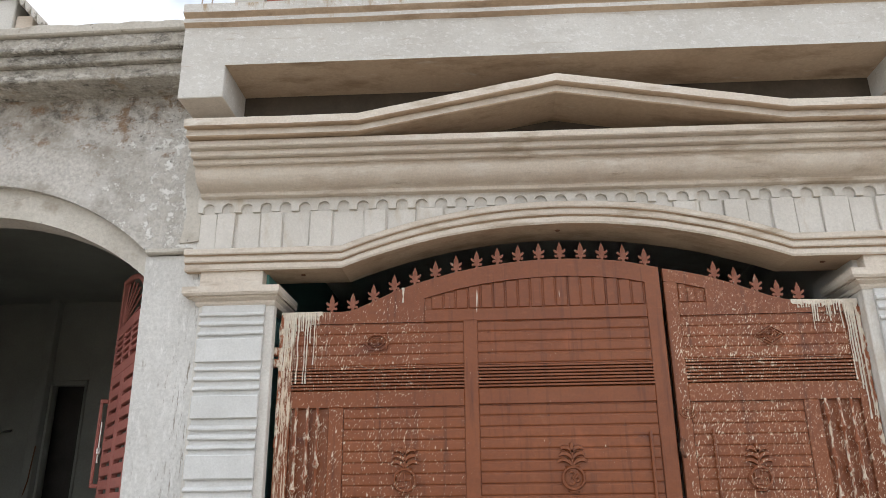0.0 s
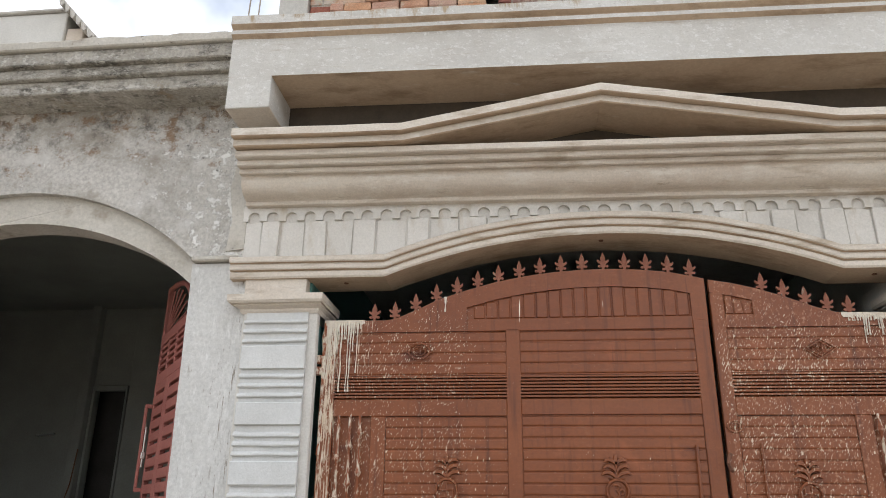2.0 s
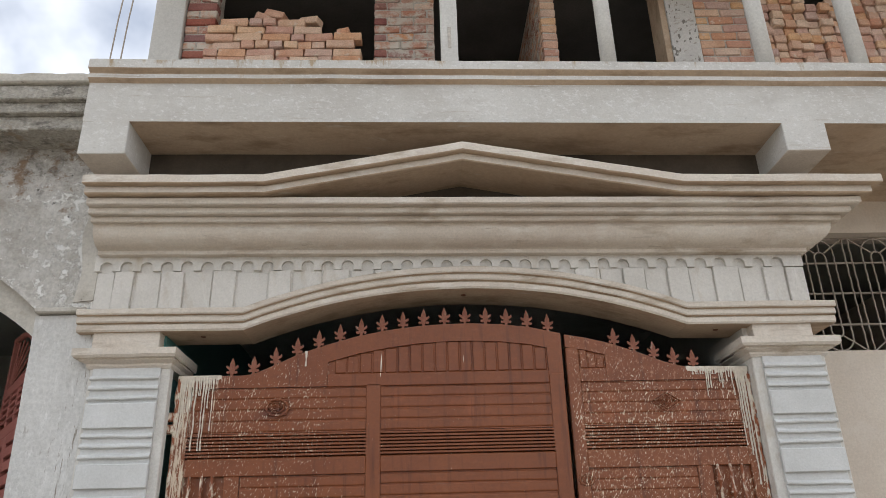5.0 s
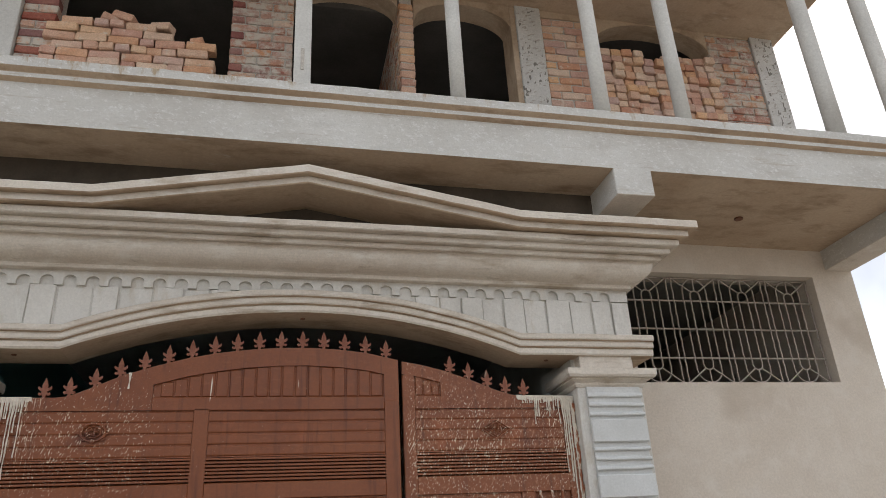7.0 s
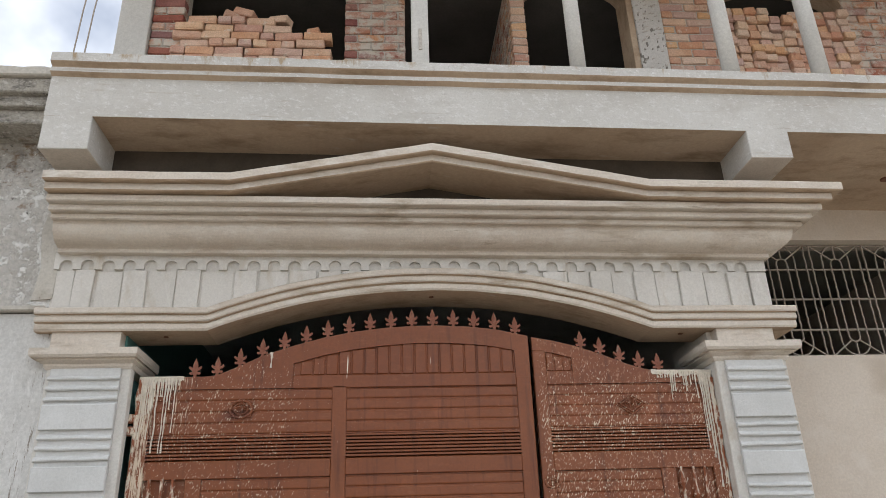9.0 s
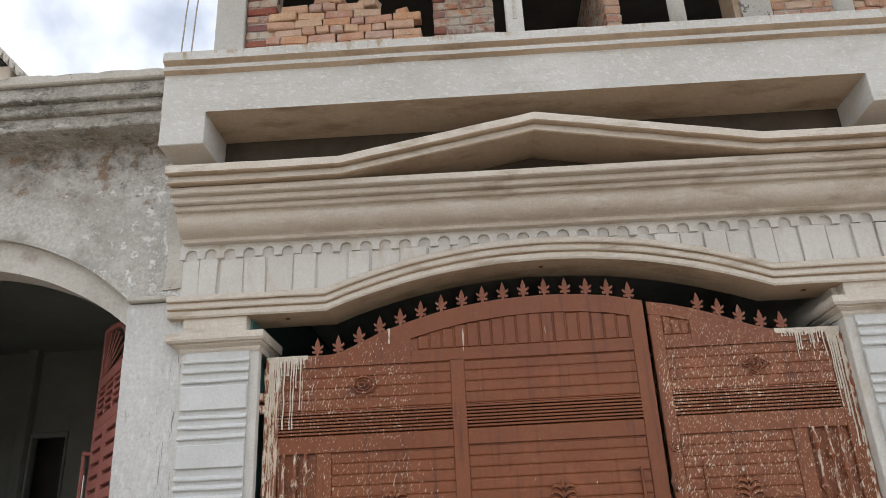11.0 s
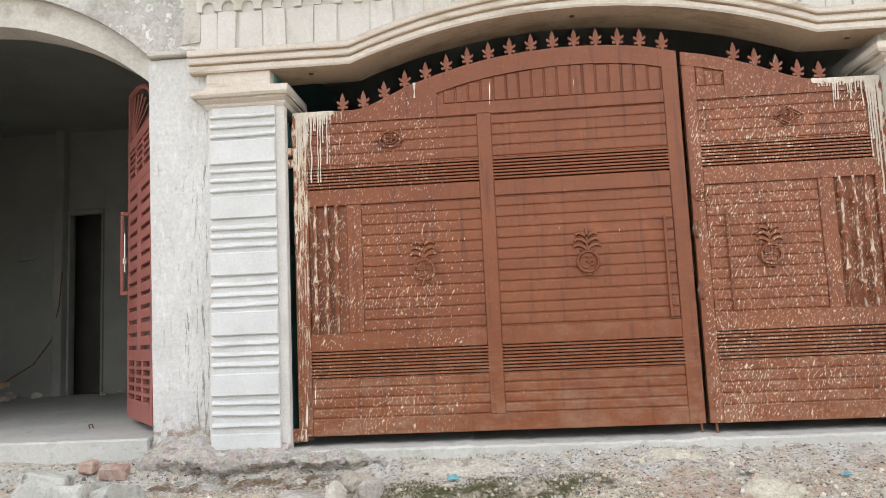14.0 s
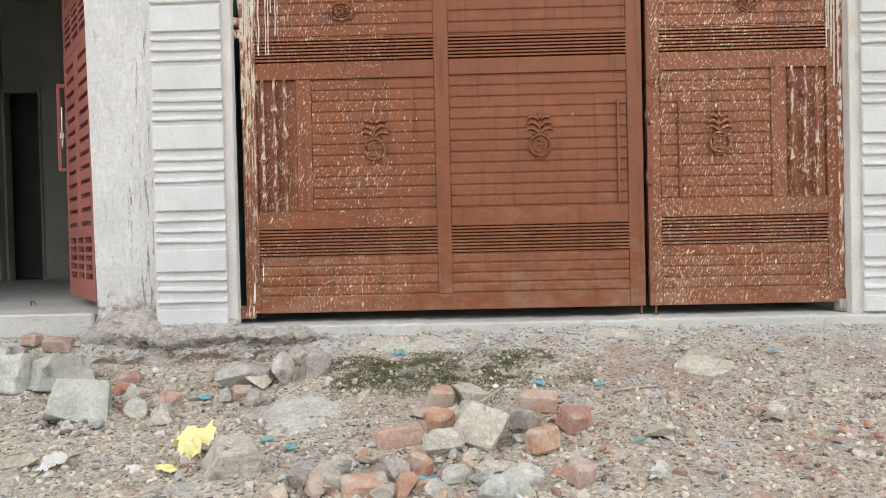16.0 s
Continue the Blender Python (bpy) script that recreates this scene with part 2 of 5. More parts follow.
M_DUSTBRICK = mat("dusty_broken_brick", (0.42, 0.235, 0.16), (0.49, 0.33, 0.25), 8, 0.95, 0.7, 60, rand=0.18, layers=[
    ((0.48, 0.41, 0.33), (8, 8, 8), 0.50, 0.62, 7, 0, ()), ((0.36, 0.15, 0.09), (7, 7, 7), 0.63, 0.72, 5, 0, ())], fine=0.24)
M_ARCHBAND = mat("arch_band_cement", (0.43, 0.40, 0.35), (0.53, 0.50, 0.45), 2.2, 0.92, 0.4, 50, layers=[
    ((0.33, 0.29, 0.24), (5, 5, 5), 0.56, 0.70, 7, 0, ()), (MOULD, (20, 20, 20), 0.66, 0.74, 6, 0, ())], fine=0.15)
M_FRIEZE = mat("frieze_cement", (0.54, 0.515, 0.475), (0.63, 0.605, 0.565), 2.2, 0.88, 0.2, 70, layers=[
    ((0.48, 0.42, 0.34), (6, 6, 2), 0.56, 0.72, 9, 0, ()), ((0.68, 0.66, 0.62), (8, 8, 3), 0.56, 0.70, 9, 0, ())], fine=0.1)
# near-black on purpose: the gloom of deep rooms is put into the colour
M_DARK = mat("darkened_room_wall", (0.07, 0.065, 0.06), (0.105, 0.097, 0.09), 2, 0.95, 0.2, 40, fine=0.15)
# the deep shade above the cornice is painted into this concrete's dark colour
M_SHADED = mat("shade_dark_concrete", (0.055, 0.045, 0.035), (0.11, 0.088, 0.068), 2, 0.95, 0.3, 50, fine=0.15)
M_TEAL = mat("dark_teal_paint", (0.09, 0.24, 0.225), (0.12, 0.28, 0.26), 2, 0.6, 0.1, 40, fine=0.1)
M_MORTAR = mat("mortar", (0.40, 0.37, 0.33), (0.50, 0.46, 0.41), 6, 0.95, 0.7, 60, fine=0.25)
M_CONC = mat("bare_concrete", (0.50, 0.485, 0.455), (0.60, 0.585, 0.55), 2.4, 0.9, 0.3, 60, layers=[
    ((0.40, 0.38, 0.34), (7, 7, 2), 0.62, 0.75, 6, 0, ())], fine=0.12)
M_KEYED = mat("hacked_concrete", (0.50, 0.48, 0.45), (0.60, 0.58, 0.55), 3, 0.95, 0.5, 50, layers=[
    ((0.22, 0.205, 0.18), (30, 30, 16), 0.64, 0.68, 1, 20, ())], fine=0.14)
M_IRON = mat("painted_iron", (0.30, 0.255, 0.215), (0.39, 0.345, 0.295), 9, 0.6, 0.1, 80, metal=0.3, layers=[
    ((0.20, 0.10, 0.06), (20, 20, 20), 0.62, 0.72, 5, 0, ())], fine=0.15)
M_RUST = mat("rusty_iron", (0.15, 0.07, 0.045), (0.24, 0.12, 0.075), 20, 0.8, 0.3, 90, metal=0.3, fine=0.25)
M_FINIAL = mat("dusty_cast_iron_paint", (0.20, 0.072, 0.043), (0.28, 0.115, 0.075), 30, 0.7, 0.2, 80, layers=[
    ((0.42, 0.36, 0.29), (30, 30, 20), 0.62, 0.70, 5, 0, ())], fine=0.2)
M_STEEL = mat("galvanised_steel", (0.62, 0.62, 0.60), (0.72, 0.72, 0.70), 20, 0.35, 0.05, 90, metal=0.9, fine=0.05)
M_SHEET = mat("corrugated_cement_sheet", (0.36, 0.34, 0.31), (0.46, 0.44, 0.40), 5, 0.9, 0.3, 60, layers=[
    ((0.16, 0.14, 0.12), (10, 10, 10), 0.56, 0.68, 5, 0, ())], fine=0.15)
M_DIRT = mat("dirt_ground", (0.39, 0.335, 0.26), (0.50, 0.445, 0.36), 2.6, 0.97, 1.0, 48, layers=[
    ((0.40, 0.30, 0.235), (1.9, 1.9, 1.9), 0.54, 0.70, 6, 0, ((0, 1.2, 2.4, -0.12, 0.05),)),
    ((0.45, 0.425, 0.385), (3.2, 3.2, 3.2), 0.56, 0.66, 7, 0, ()),
    ((0.13, 0.10, 0.07), (2.6, 2.6, 2.6), 0.60, 0.70, 7, 0, ()),
    ((0.54, 0.52, 0.48), (4, 4, 4), 0.44, 0.64, 8, 0, ((1, -0.80, -0.35, -0.25, 0.05),)),
    ((0.52, 0.49, 0.44), (3, 3, 3), 0.46, 0.66, 8, 0, ((0, 2.4, 3.8, -0.22, 0.08), (1, -1.6, -0.8, -0.1, 0.0))),
    ((0.085, 0.09, 0.04), (7, 7, 7), 0.44, 0.56, 9, 0, ((0, 0.45, 0.75, -0.3, 0.02), (0, 1.6, 1.95, 0.0, -0.3), (1, -1.0, -0.72, -0.3, 0.0), (1, -0.5, -0.38, 0.0, -0.3))),
    ((0.15, 0.095, 0.055), (5, 5, 5), 0.44, 0.58, 9, 0, ((0, -0.7, -0.4, -0.3, 0.0), (0, 0.3, 0.65, 0.0, -0.3), (1, -0.50, -0.40, -0.3, 0.0), (1, -0.26, -0.18, 0.0, -0.3))),
    ((0.56, 0.54, 0.50), (60, 60, 60), 0.66, 0.69, 2, 0, ()), ((0.12, 0.10, 0.085), (45, 45, 45), 0.62, 0.68, 2, 0, ()), ((0.50, 0.47, 0.42), (24, 24, 24), 0.60, 0.66, 4, 0, ()), ((0.17, 0.135, 0.10), (14, 14, 14), 0.59, 0.68, 8, 0, ())], fine=0.4, cells=45)
M_STONE = mat("grey_rubble_stone", (0.38, 0.375, 0.33), (0.52, 0.515, 0.46), 6, 0.92, 0.9, 50, rand=0.14, layers=[
    ((0.20, 0.205, 0.195), (10, 10, 10), 0.56, 0.7, 6, 0, ()), ((0.48, 0.42, 0.34), (8, 8, 8), 0.62, 0.72, 5, 0, ())], fine=0.2)
M_LUMP = mat("mortar_lump", (0.38, 0.34, 0.28), (0.52, 0.48, 0.415), 7, 0.96, 1.0, 50, rand=0.15, layers=[
    ((0.45, 0.30, 0.22), (6, 6, 6), 0.62, 0.74, 8, 0, ()), ((0.22, 0.19, 0.155), (9, 9, 9), 0.58, 0.70, 9, 0, ())], fine=0.3)
M_PEBBLE = mat("mixed_gravel", (0.38, 0.325, 0.255), (0.50, 0.445, 0.37), 14, 0.95, 0.3, 40, island=0.38, layers=[
    ((0.42, 0.22, 0.15), (9, 9, 9), 0.62, 0.66, 3, 0, ()), ((0.14, 0.125, 0.11), (12, 12, 12), 0.62, 0.66, 2, 0, ())], fine=0.3)
M_CHIP = mat("concrete_chips", (0.40, 0.35, 0.285), (0.52, 0.465, 0.395), 9, 0.96, 0.8, 55, island=0.25, layers=[((0.22, 0.19, 0.155), (20, 20, 20), 0.58, 0.70, 8, 0, ())], fine=0.3)
M_BRICKCHIP = mat("brick_chips", (0.38, 0.21, 0.15), (0.46, 0.31, 0.235), 9, 0.96, 0.8, 55, island=0.3, layers=[((0.46, 0.40, 0.33), (14, 14, 14), 0.52, 0.64, 7, 0, ())], fine=0.3)
M_STONECHIP = mat("stone_chips", (0.37, 0.345, 0.295), (0.48, 0.445, 0.39), 9, 0.95, 0.8, 55, island=0.3, fine=0.3)
M_YELLOW = mat("yellow_plastic_film", (0.66, 0.60, 0.22), (0.75, 0.70, 0.38), 14, 0.45, 0.3, 40, fine=0.06)
M_BLUE = mat("blue_plastic_scrap", (0.08, 0.25, 0.30), (0.20, 0.42, 0.46), 20, 0.5, 0.3, 60, fine=0.1)
M_WHITESCRAP = mat("white_scrap", (0.50, 0.49, 0.46), (0.60, 0.59, 0.56), 12, 0.7, 0.3, 60, fine=0.08)
M_MOSS = mat("dry_moss", (0.10, 0.105, 0.045), (0.17, 0.155, 0.075), 20, 0.95, 0.4, 60, fine=0.3)
M_TWIG = mat("dry_twig", (0.36, 0.30, 0.23), (0.45, 0.39, 0.31), 15, 0.9, 0.3, 60, fine=0.2)


# ---------- mesh tools ----------
def mesh_of(name, verts, faces, material, smooth=False):
    me = bpy.data.meshes.new(name)
    me.from_pydata([tuple(v) for v in verts], [], faces)
    me.materials.append(material)
    if smooth:
        me.polygons.foreach_set("use_smooth", [True] * len(me.polygons))
    me.update()
    return me


def finish(name, bm, material, smooth=False):
    bmesh.ops.recalc_face_normals(bm, faces=bm.faces)
    me = bpy.data.meshes.new(name)
    bm.to_mesh(me)
    bm.free()
    me.materials.append(material)
    if smooth:
        me.polygons.foreach_set("use_smooth", [True] * len(me.polygons))
    return me


def part(name, bm, material, parent=None, label="", smooth=False):
    """Links a bmesh (or ready mesh) as one object, under a thing or a part."""
    me = bm if isinstance(bm, bpy.types.Mesh) else finish(name, bm, material, smooth)
    ob = new(name, me)
    if parent is not None:
        ob.parent = parent
    return tagged(ob, label=label)


def thing(name, label, category, group="", at=(0, 0, 0), kind=""):
    ob = new(name)
    ob.location = at
    ob.empty_display_size = 0.1
    return tagged(ob, label, category, group, kind)


def cbox(bm, x0, x1, y0, y1, z0, z1, c=0.004):
    """A chamfered box into bm."""
    c = min(c, (x1 - x0) / 2.2, (y1 - y0) / 2.2, (z1 - z0) / 2.2)
    lo, hi = (x0, y0, z0), (x1, y1, z1)
    v = {}
    for i in range(8):
        s = [(i >> k) & 1 for k in range(3)]
        for a in range(3):
            p = [(hi[k] if s[k] else lo[k]) if k == a else (hi[k] - c if s[k] else lo[k] + c) for k in range(3)]
            v[i, a] = bm.verts.new(p)
    for a in range(3):
        b, d = (a + 1) % 3, (a + 2) % 3
        for s in (0, 1):
            i = s << a
            bm.faces.new([v[i, a], v[i | 1 << b, a], v[i | 1 << b | 1 << d, a], v[i | 1 << d, a]])
        for sb in (0, 1):
            for sd in (0, 1):
                i = sb << b | sd << d
                j = i | 1 << a
                bm.faces.new([v[i, b], v[j, b], v[j, d], v[i, d]])
    for i in range(8):
        bm.faces.new([v[i, 0], v[i, 1], v[i, 2]])
    return bm


def boxes(*rows, c=0.004):
    bm = bmesh.new()
    for r in rows:
        cbox(bm, *r, c=c)
    return bm


def plate(poly, y0, y1, bm=None):
    """A flat outline in x and z, given thickness from y0 to y1."""
    bm = bm or bmesh.new()
    a = [bm.verts.new((x, y0, z)) for x, z in poly]
    b = [bm.verts.new((x, y1, z)) for x, z in poly]
    bm.faces.new(a)
    bm.faces.new(b[::-1])
    for i in range(len(poly)):
        j = (i + 1) % len(poly)
        bm.faces.new([a[i], b[i], b[j], a[j]])
    return bm


def sweep(path, profile, bm=None, closed=True):
    """A profile (offset y, offset z) carried along a path of (x, z) points; mitred by shifting upright."""
    bm = bm or bmesh.new()
    rings = [[bm.verts.new((x, y, z + dz)) for y, dz in profile] for x, z in path]
    n = len(profile)
    for r, s in zip(rings, rings[1:]):
        for i in range(n if closed else n - 1):
            j = (i + 1) % n
            bm.faces.new([r[i], s[i], s[j], r[j]])
    if closed:
        bm.faces.new(rings[0])
        bm.faces.new(rings[-1][::-1])
    return bm


def tube(points, r, bm=None, sides=8):
    """A round bar through points."""
    bm = bm or bmesh.new()
    pts = [Vector(p) for p in points]
    rings = []
    for i, p in enumerate(pts):
        d = (pts[min(i + 1, len(pts) - 1)] - pts[max(i - 1, 0)]).normalized()
        u = d.orthogonal().normalized() if abs(d.y) > 0.9 else d.cross(Vector((0, 1, 0))).normalized()
        w = d.cross(u)
        rings.append([bm.verts.new(p + r * (math.cos(2 * math.pi * k / sides) * u + math.sin(2 * math.pi * k / sides) * w)) for k in range(sides)])
    for a, b in zip(rings, rings[1:]):
        for k in range(sides):
            bm.faces.new([a[k], a[(k + 1) % sides], b[(k + 1) % sides], b[k]])
    bm.faces.new(rings[0])
    bm.faces.new(rings[-1][::-1])
    return bm


def lathe(rows, x, y, bm=None, sides=12):
    """A turned shape: rows of (radius, z) about an upright axis at x, y."""
    bm = bm or bmesh.new()
    rings = [[bm.verts.new((x + r * math.cos(2 * math.pi * k / sides), y + r * math.sin(2 * math.pi * k / sides), z)) for k in range(sides)] for r, z in rows]
    for a, b in zip(rings, rings[1:]):
        for k in range(sides):
            bm.faces.new([a[k], a[(k + 1) % sides], b[(k + 1) % sides], b[k]])
    bm.faces.new(rings[0])
    bm.faces.new(rings[-1][::-1])
    return bm


def ring_xz(cx, cz, y, r, t, bm=None, a0=0.0, a1=360.0, steps=20):
    pts = [(cx + r * math.cos(radians(a0 + (a1 - a0) * k / steps)), y, cz + r * math.sin(radians(a0 + (a1 - a0) * k / steps))) for k in range(steps + 1)]
    return tube(pts, t, bm, 6)


def roughen(bm, amount, scale, keep=None):
    for v in bm.verts:
        if keep is None or keep(v.co):
            v.co += amount * Vector(noise.noise_vector(v.co * scale))
    return bm


def grid_plate(x0, x1, z0, z1, step, front):
    """An upright sheet with an uneven front, y = front(x, z)."""
    nx, nz = max(2, round((x1 - x0) / step)), max(2, round((z1 - z0) / step))
    verts = [(x0 + (x1 - x0) * i / nx, front(x0 + (x1 - x0) * i / nx, z0 + (z1 - z0) * k / nz), z0 + (z1 - z0) * k / nz) for k in range(nz + 1) for i in range(nx + 1)]
    faces = [(k * (nx + 1) + i, k * (nx + 1) + i + 1, (k + 1) * (nx + 1) + i + 1, (k + 1) * (nx + 1) + i) for k in range(nz) for i in range(nx)]
    return verts, faces


def ground_z(x, y):
    z = float(np.interp(y, [-60, -6, -4, -2.4, -1.4, -0.7, -0.35, -0.15, 5], [-0.52, -0.52, -0.50, -0.44, -0.38, -0.28, -0.18, -0.095, -0.095]))
    if y < 0.3:
        p = Vector((x, y, 0))
        z += 0.022 * noise.noise(p * 1.7) + 0.016 * noise.noise(p * 5) + 0.013 * noise.noise(p * 12) + 0.009 * abs(noise.noise(p * 26))
    if -1.0 < x < 0.7 and -0.8 < y < 0.0:
        z -= 0.065 * min(1.0, (x + 1.0) / 0.25, (0.7 - x) / 0.3) * math.exp(-(((y + 0.30) / 0.14) ** 2))
    return z


def shade_undersides(ob, material, limit=-0.7):
    """Gives the faces that look down a second, browner material to paint in shade."""
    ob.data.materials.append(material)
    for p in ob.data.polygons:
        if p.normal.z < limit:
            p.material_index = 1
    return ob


# ---------- ground ----------
def axis_steps(lo, hi, step, far):
    mid = list(np.arange(lo, hi + 1e-6, step))
    out, d = [], step
    a, b = lo, hi
    left, right = [], []
    while b < far:
        d *= 1.35
        a, b = a - d, b + d
        left.append(a)
        right.append(b)
    return left[::-1] + mid + right


gx, gy = axis_steps(-3.0, 5.4, 0.022, 1500), axis_steps(-3.0, 0.2, 0.022, 1500)
gv = [(x, y, ground_z(x, y)) for y in gy for x in gx]
nx = len(gx)
gf = [(j * nx + i, j * nx + i + 1, (j + 1) * nx + i + 1, (j + 1) * nx + i) for j in range(len(gy) - 1) for i in range(nx - 1)]
ground = part("ground", mesh_of("ground", gv, gf, M_DIRT, True), None)
tagged(ground, "sloping bare dirt ground with brick dust and gravel", "ground", kind="structure")

# ---------- main house: structure ----------
ARC0, ARC1, ARCH = 0.41, 3.27, 0.265


def leaned(bm, slope=-0.006, mid=1.84):
    """Lets a long level course run slightly out of level, as built."""
    for v in bm.verts:
        v.co.z += slope * (v.co.x - mid)
    return bm


def arch_shift(x):
    """How far the entrance arch stands above its straight ends at x."""
    if not ARC0 < x < ARC1:
        return 0.0
    half = (ARC1 - ARC0) / 2
    r = (half * half + ARCH * ARCH) / (2 * ARCH)
    return math.sqrt(r * r - (x - (ARC0 + ARC1) / 2) ** 2) - (r - ARCH)


arc_x = [ARC0 + (ARC1 - ARC0) * k / 48 for k in range(49)]


def structure(name, bm, material, label, parent=None, smooth=False):
    return tagged(part(name, bm, material, parent, smooth=smooth), label, "wall" if "wall" in name else name.split("_")[0], kind="structure")


bm = boxes((-0.55, 4.25, -0.18, 5.2, -0.30, -0.06), c=0.012)
bmesh.ops.subdivide_edges(bm, edges=[e for e in bm.edges if abs(e.verts[0].co.x - e.verts[1].co.x) > 3], cuts=170)
roughen(bm, 0.006, 7, lambda c: c.y < 0)
roughen(bm, 0.006, 23, lambda c: c.y < 0)
structure("floor_sill", bm, M_FLOOR, "cement door sill below the gate")
structure("wall_above_gate", plate([(-0.53, 2.9), (-0.53, 2.38)] + [(x, 2.38 + arch_shift(x)) for x in arc_x] + [(4.11, 2.38), (4.11, 2.9)], -0.078, 0.2), M_PORTAL, "cement wall above the gate")
structure("wall_porch_left", boxes((-0.56, -0.40, 0.6, 5.2, -0.3, 3.6)), M_TEAL, "dark teal painted porch side wall")
structure("wall_porch_right", boxes((4.05, 4.198, 0.832, 5.2, -0.3, 3.598)), M_CONC, "plain porch side wall")
structure("wall_porch_back", boxes((-0.56, 4.2, 5.2, 5.35, -0.3, 3.55)), M_CONC, "plain porch back wall")
structure("ceiling_porch", boxes((-0.56, 4.2, 0.2, 5.3, 3.16, 3.3)), M_CONC, "plain porch ceiling")
structure("wall_portal_back", boxes((-0.32, 3.955, -0.14, 0.0, 3.0, 3.598)), M_SHADED, "wall behind the pediment, coloured dark as in deep shade")
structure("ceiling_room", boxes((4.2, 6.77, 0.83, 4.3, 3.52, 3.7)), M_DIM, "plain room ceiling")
WX0, WX1, WZ0, WZ1 = 4.50, 6.345, 2.30, 3.258
structure("wall_front", boxes((4.2, WX0, 0.6, 0.83, -0.4, 3.6), (WX0, WX1, 0.6, 0.83, -0.4, WZ0), (WX0, WX1, 0.6, 0.83, WZ1, 3.6), (WX1, 6.77, 0.6, 0.83, -0.4, 3.6), c=0.0002), M_WALL, "beige plastered house wall with a grille window")
structure("wall_side", boxes((6.55, 6.77, 0.83, 6.0, -0.4, 3.6)), M_WALL, "plastered side wall")
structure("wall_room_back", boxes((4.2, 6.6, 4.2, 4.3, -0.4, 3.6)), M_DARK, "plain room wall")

# balcony: slab with moulded edge, and its beams
ledge_profile = [(0.83, 3.85), (-0.42, 3.85), (-0.42, 4.045), (-0.612, 4.045), (-0.622, 4.036), (-0.622, 3.972), (-0.614, 3.966), (-0.588, 3.952), (-0.583, 3.945), (-0.597, 3.938), (-0.597, 3.908), (-0.588, 3.902), (-0.563, 3.888), (-0.56, 3.876), (-0.56, 3.595), (0.83, 3.595)]
bm = sweep([(x, 0) for x in np.linspace(-0.62, 6.86, 80)], ledge_profile)
roughen(bm, 0.0035, 3.0, lambda c: c.y < -0.5 and c.z > 3.7)
roughen(bm, 0.003, 14.0, lambda c: c.z > 4.0)
leaned(bm, -0.012, 0.0)
balcony = thing("balcony", "projecting cement balcony slab with a moulded edge and beams", "balcony")
shade_undersides(part("slab", bm, M_LEDGE, balcony), M_SHADEBROWN, -0.3)
# beam undersides take the browner portal cement as painted shade
for x0, x1 in ((-0.62, -0.32), (3.95, 4.24), (6.50, 6.77)):
    shade_undersides(part("beam", roughen(boxes((x0, x1, -0.5595, 0.6, 3.36 - 0.005 * x0, 3.605 - 0.012 * x0), c=0.005), 0.002, 6), M_LEDGE, balcony), M_PORTAL)
# solid disc; its dark colour stands in for the shade inside the hole
part("conduit_hole", lathe([(0.034, 3.518), (0.034, 3.54)], 5.33, 0.06), M_RUST, balcony, "dark disc standing for a fan hook hole")

# upper storey
structure("ceiling_upper", leaned(roughen(boxes((-0.75, 6.72, -0.62, 0.83, 6.15, 6.33), c=0.01), 0.004, 3), -0.03, 0.0), M_SHADEBROWN, "plastered upper ceiling slab")
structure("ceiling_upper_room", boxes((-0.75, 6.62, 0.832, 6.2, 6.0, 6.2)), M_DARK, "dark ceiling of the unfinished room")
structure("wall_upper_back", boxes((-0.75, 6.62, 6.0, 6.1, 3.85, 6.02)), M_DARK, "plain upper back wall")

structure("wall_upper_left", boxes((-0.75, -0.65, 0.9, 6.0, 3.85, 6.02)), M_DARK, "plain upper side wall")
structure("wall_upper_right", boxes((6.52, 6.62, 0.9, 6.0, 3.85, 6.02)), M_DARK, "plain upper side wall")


def arch_lintel(x0, x1, spring, top):
    n = 18
    us = [-math.cos(math.pi * k / n) for k in range(n + 1)]
    pts = [((x0 + x1) / 2 + (x1 - x0) / 2 * u, spring + (top - spring) * math.sqrt(max(0.0, 1 - u * u))) for u in us]
    return plate(pts + [(x1, 6.16 - 0.03 * x1), (x0, 6.16 - 0.03 * x0)], 0.605, 0.83)


for x0, x1, spring, top in ((-0.21, 1.167, 5.9, 6.1), (1.707, 2.65, 5.84, 6.065), (2.80, 3.75, 5.74, 5.99), (4.61, 5.85, 5.70, 5.98)):
    structure("wall_upper_lintel", arch_lintel(x0, x1, spring, top), M_SHADEBROWN, "plastered arch above an unfinished opening")

# ---------- neighbour house: structure ----------
NL, NR, NSPR = -3.58, -0.923, 2.321


def n_arch(x, zc=0.774, r=2.038):
    """Height of the neighbour's arch at x."""
    return zc + math.sqrt(max(r * r - (x + 2.25) ** 2, 0.0))


nxs = [NL + (NR - NL) * k / 40 for k in range(41)]
outer = [(x, n_arch(x, 1.096, 1.9185)) for x in np.linspace(-3.57, -0.94, 61)]
wall_bm = plate([(-7.5, 3.68), (-7.5, -0.3), (-3.57, -0.3)] + outer + [(-0.90, 2.486), (-0.56, 2.486), (-0.56, 3.68)], -0.105, 0.17)
structure("wall_neighbour", wall_bm, M_OLD, "weathered grey plaster wall with mould stains and an arch")
bm = plate([(-3.6, 3.2)] + [(-3.6, NSPR)] + [(x, n_arch(x, 0.76)) for x in nxs] + [(-0.60, NSPR), (-0.60, 3.2)], -0.05, 0.18)
structure("trim_arch", roughen(bm, 0.003, 7), M_ARCHBAND, "recessed cement band round the arch")
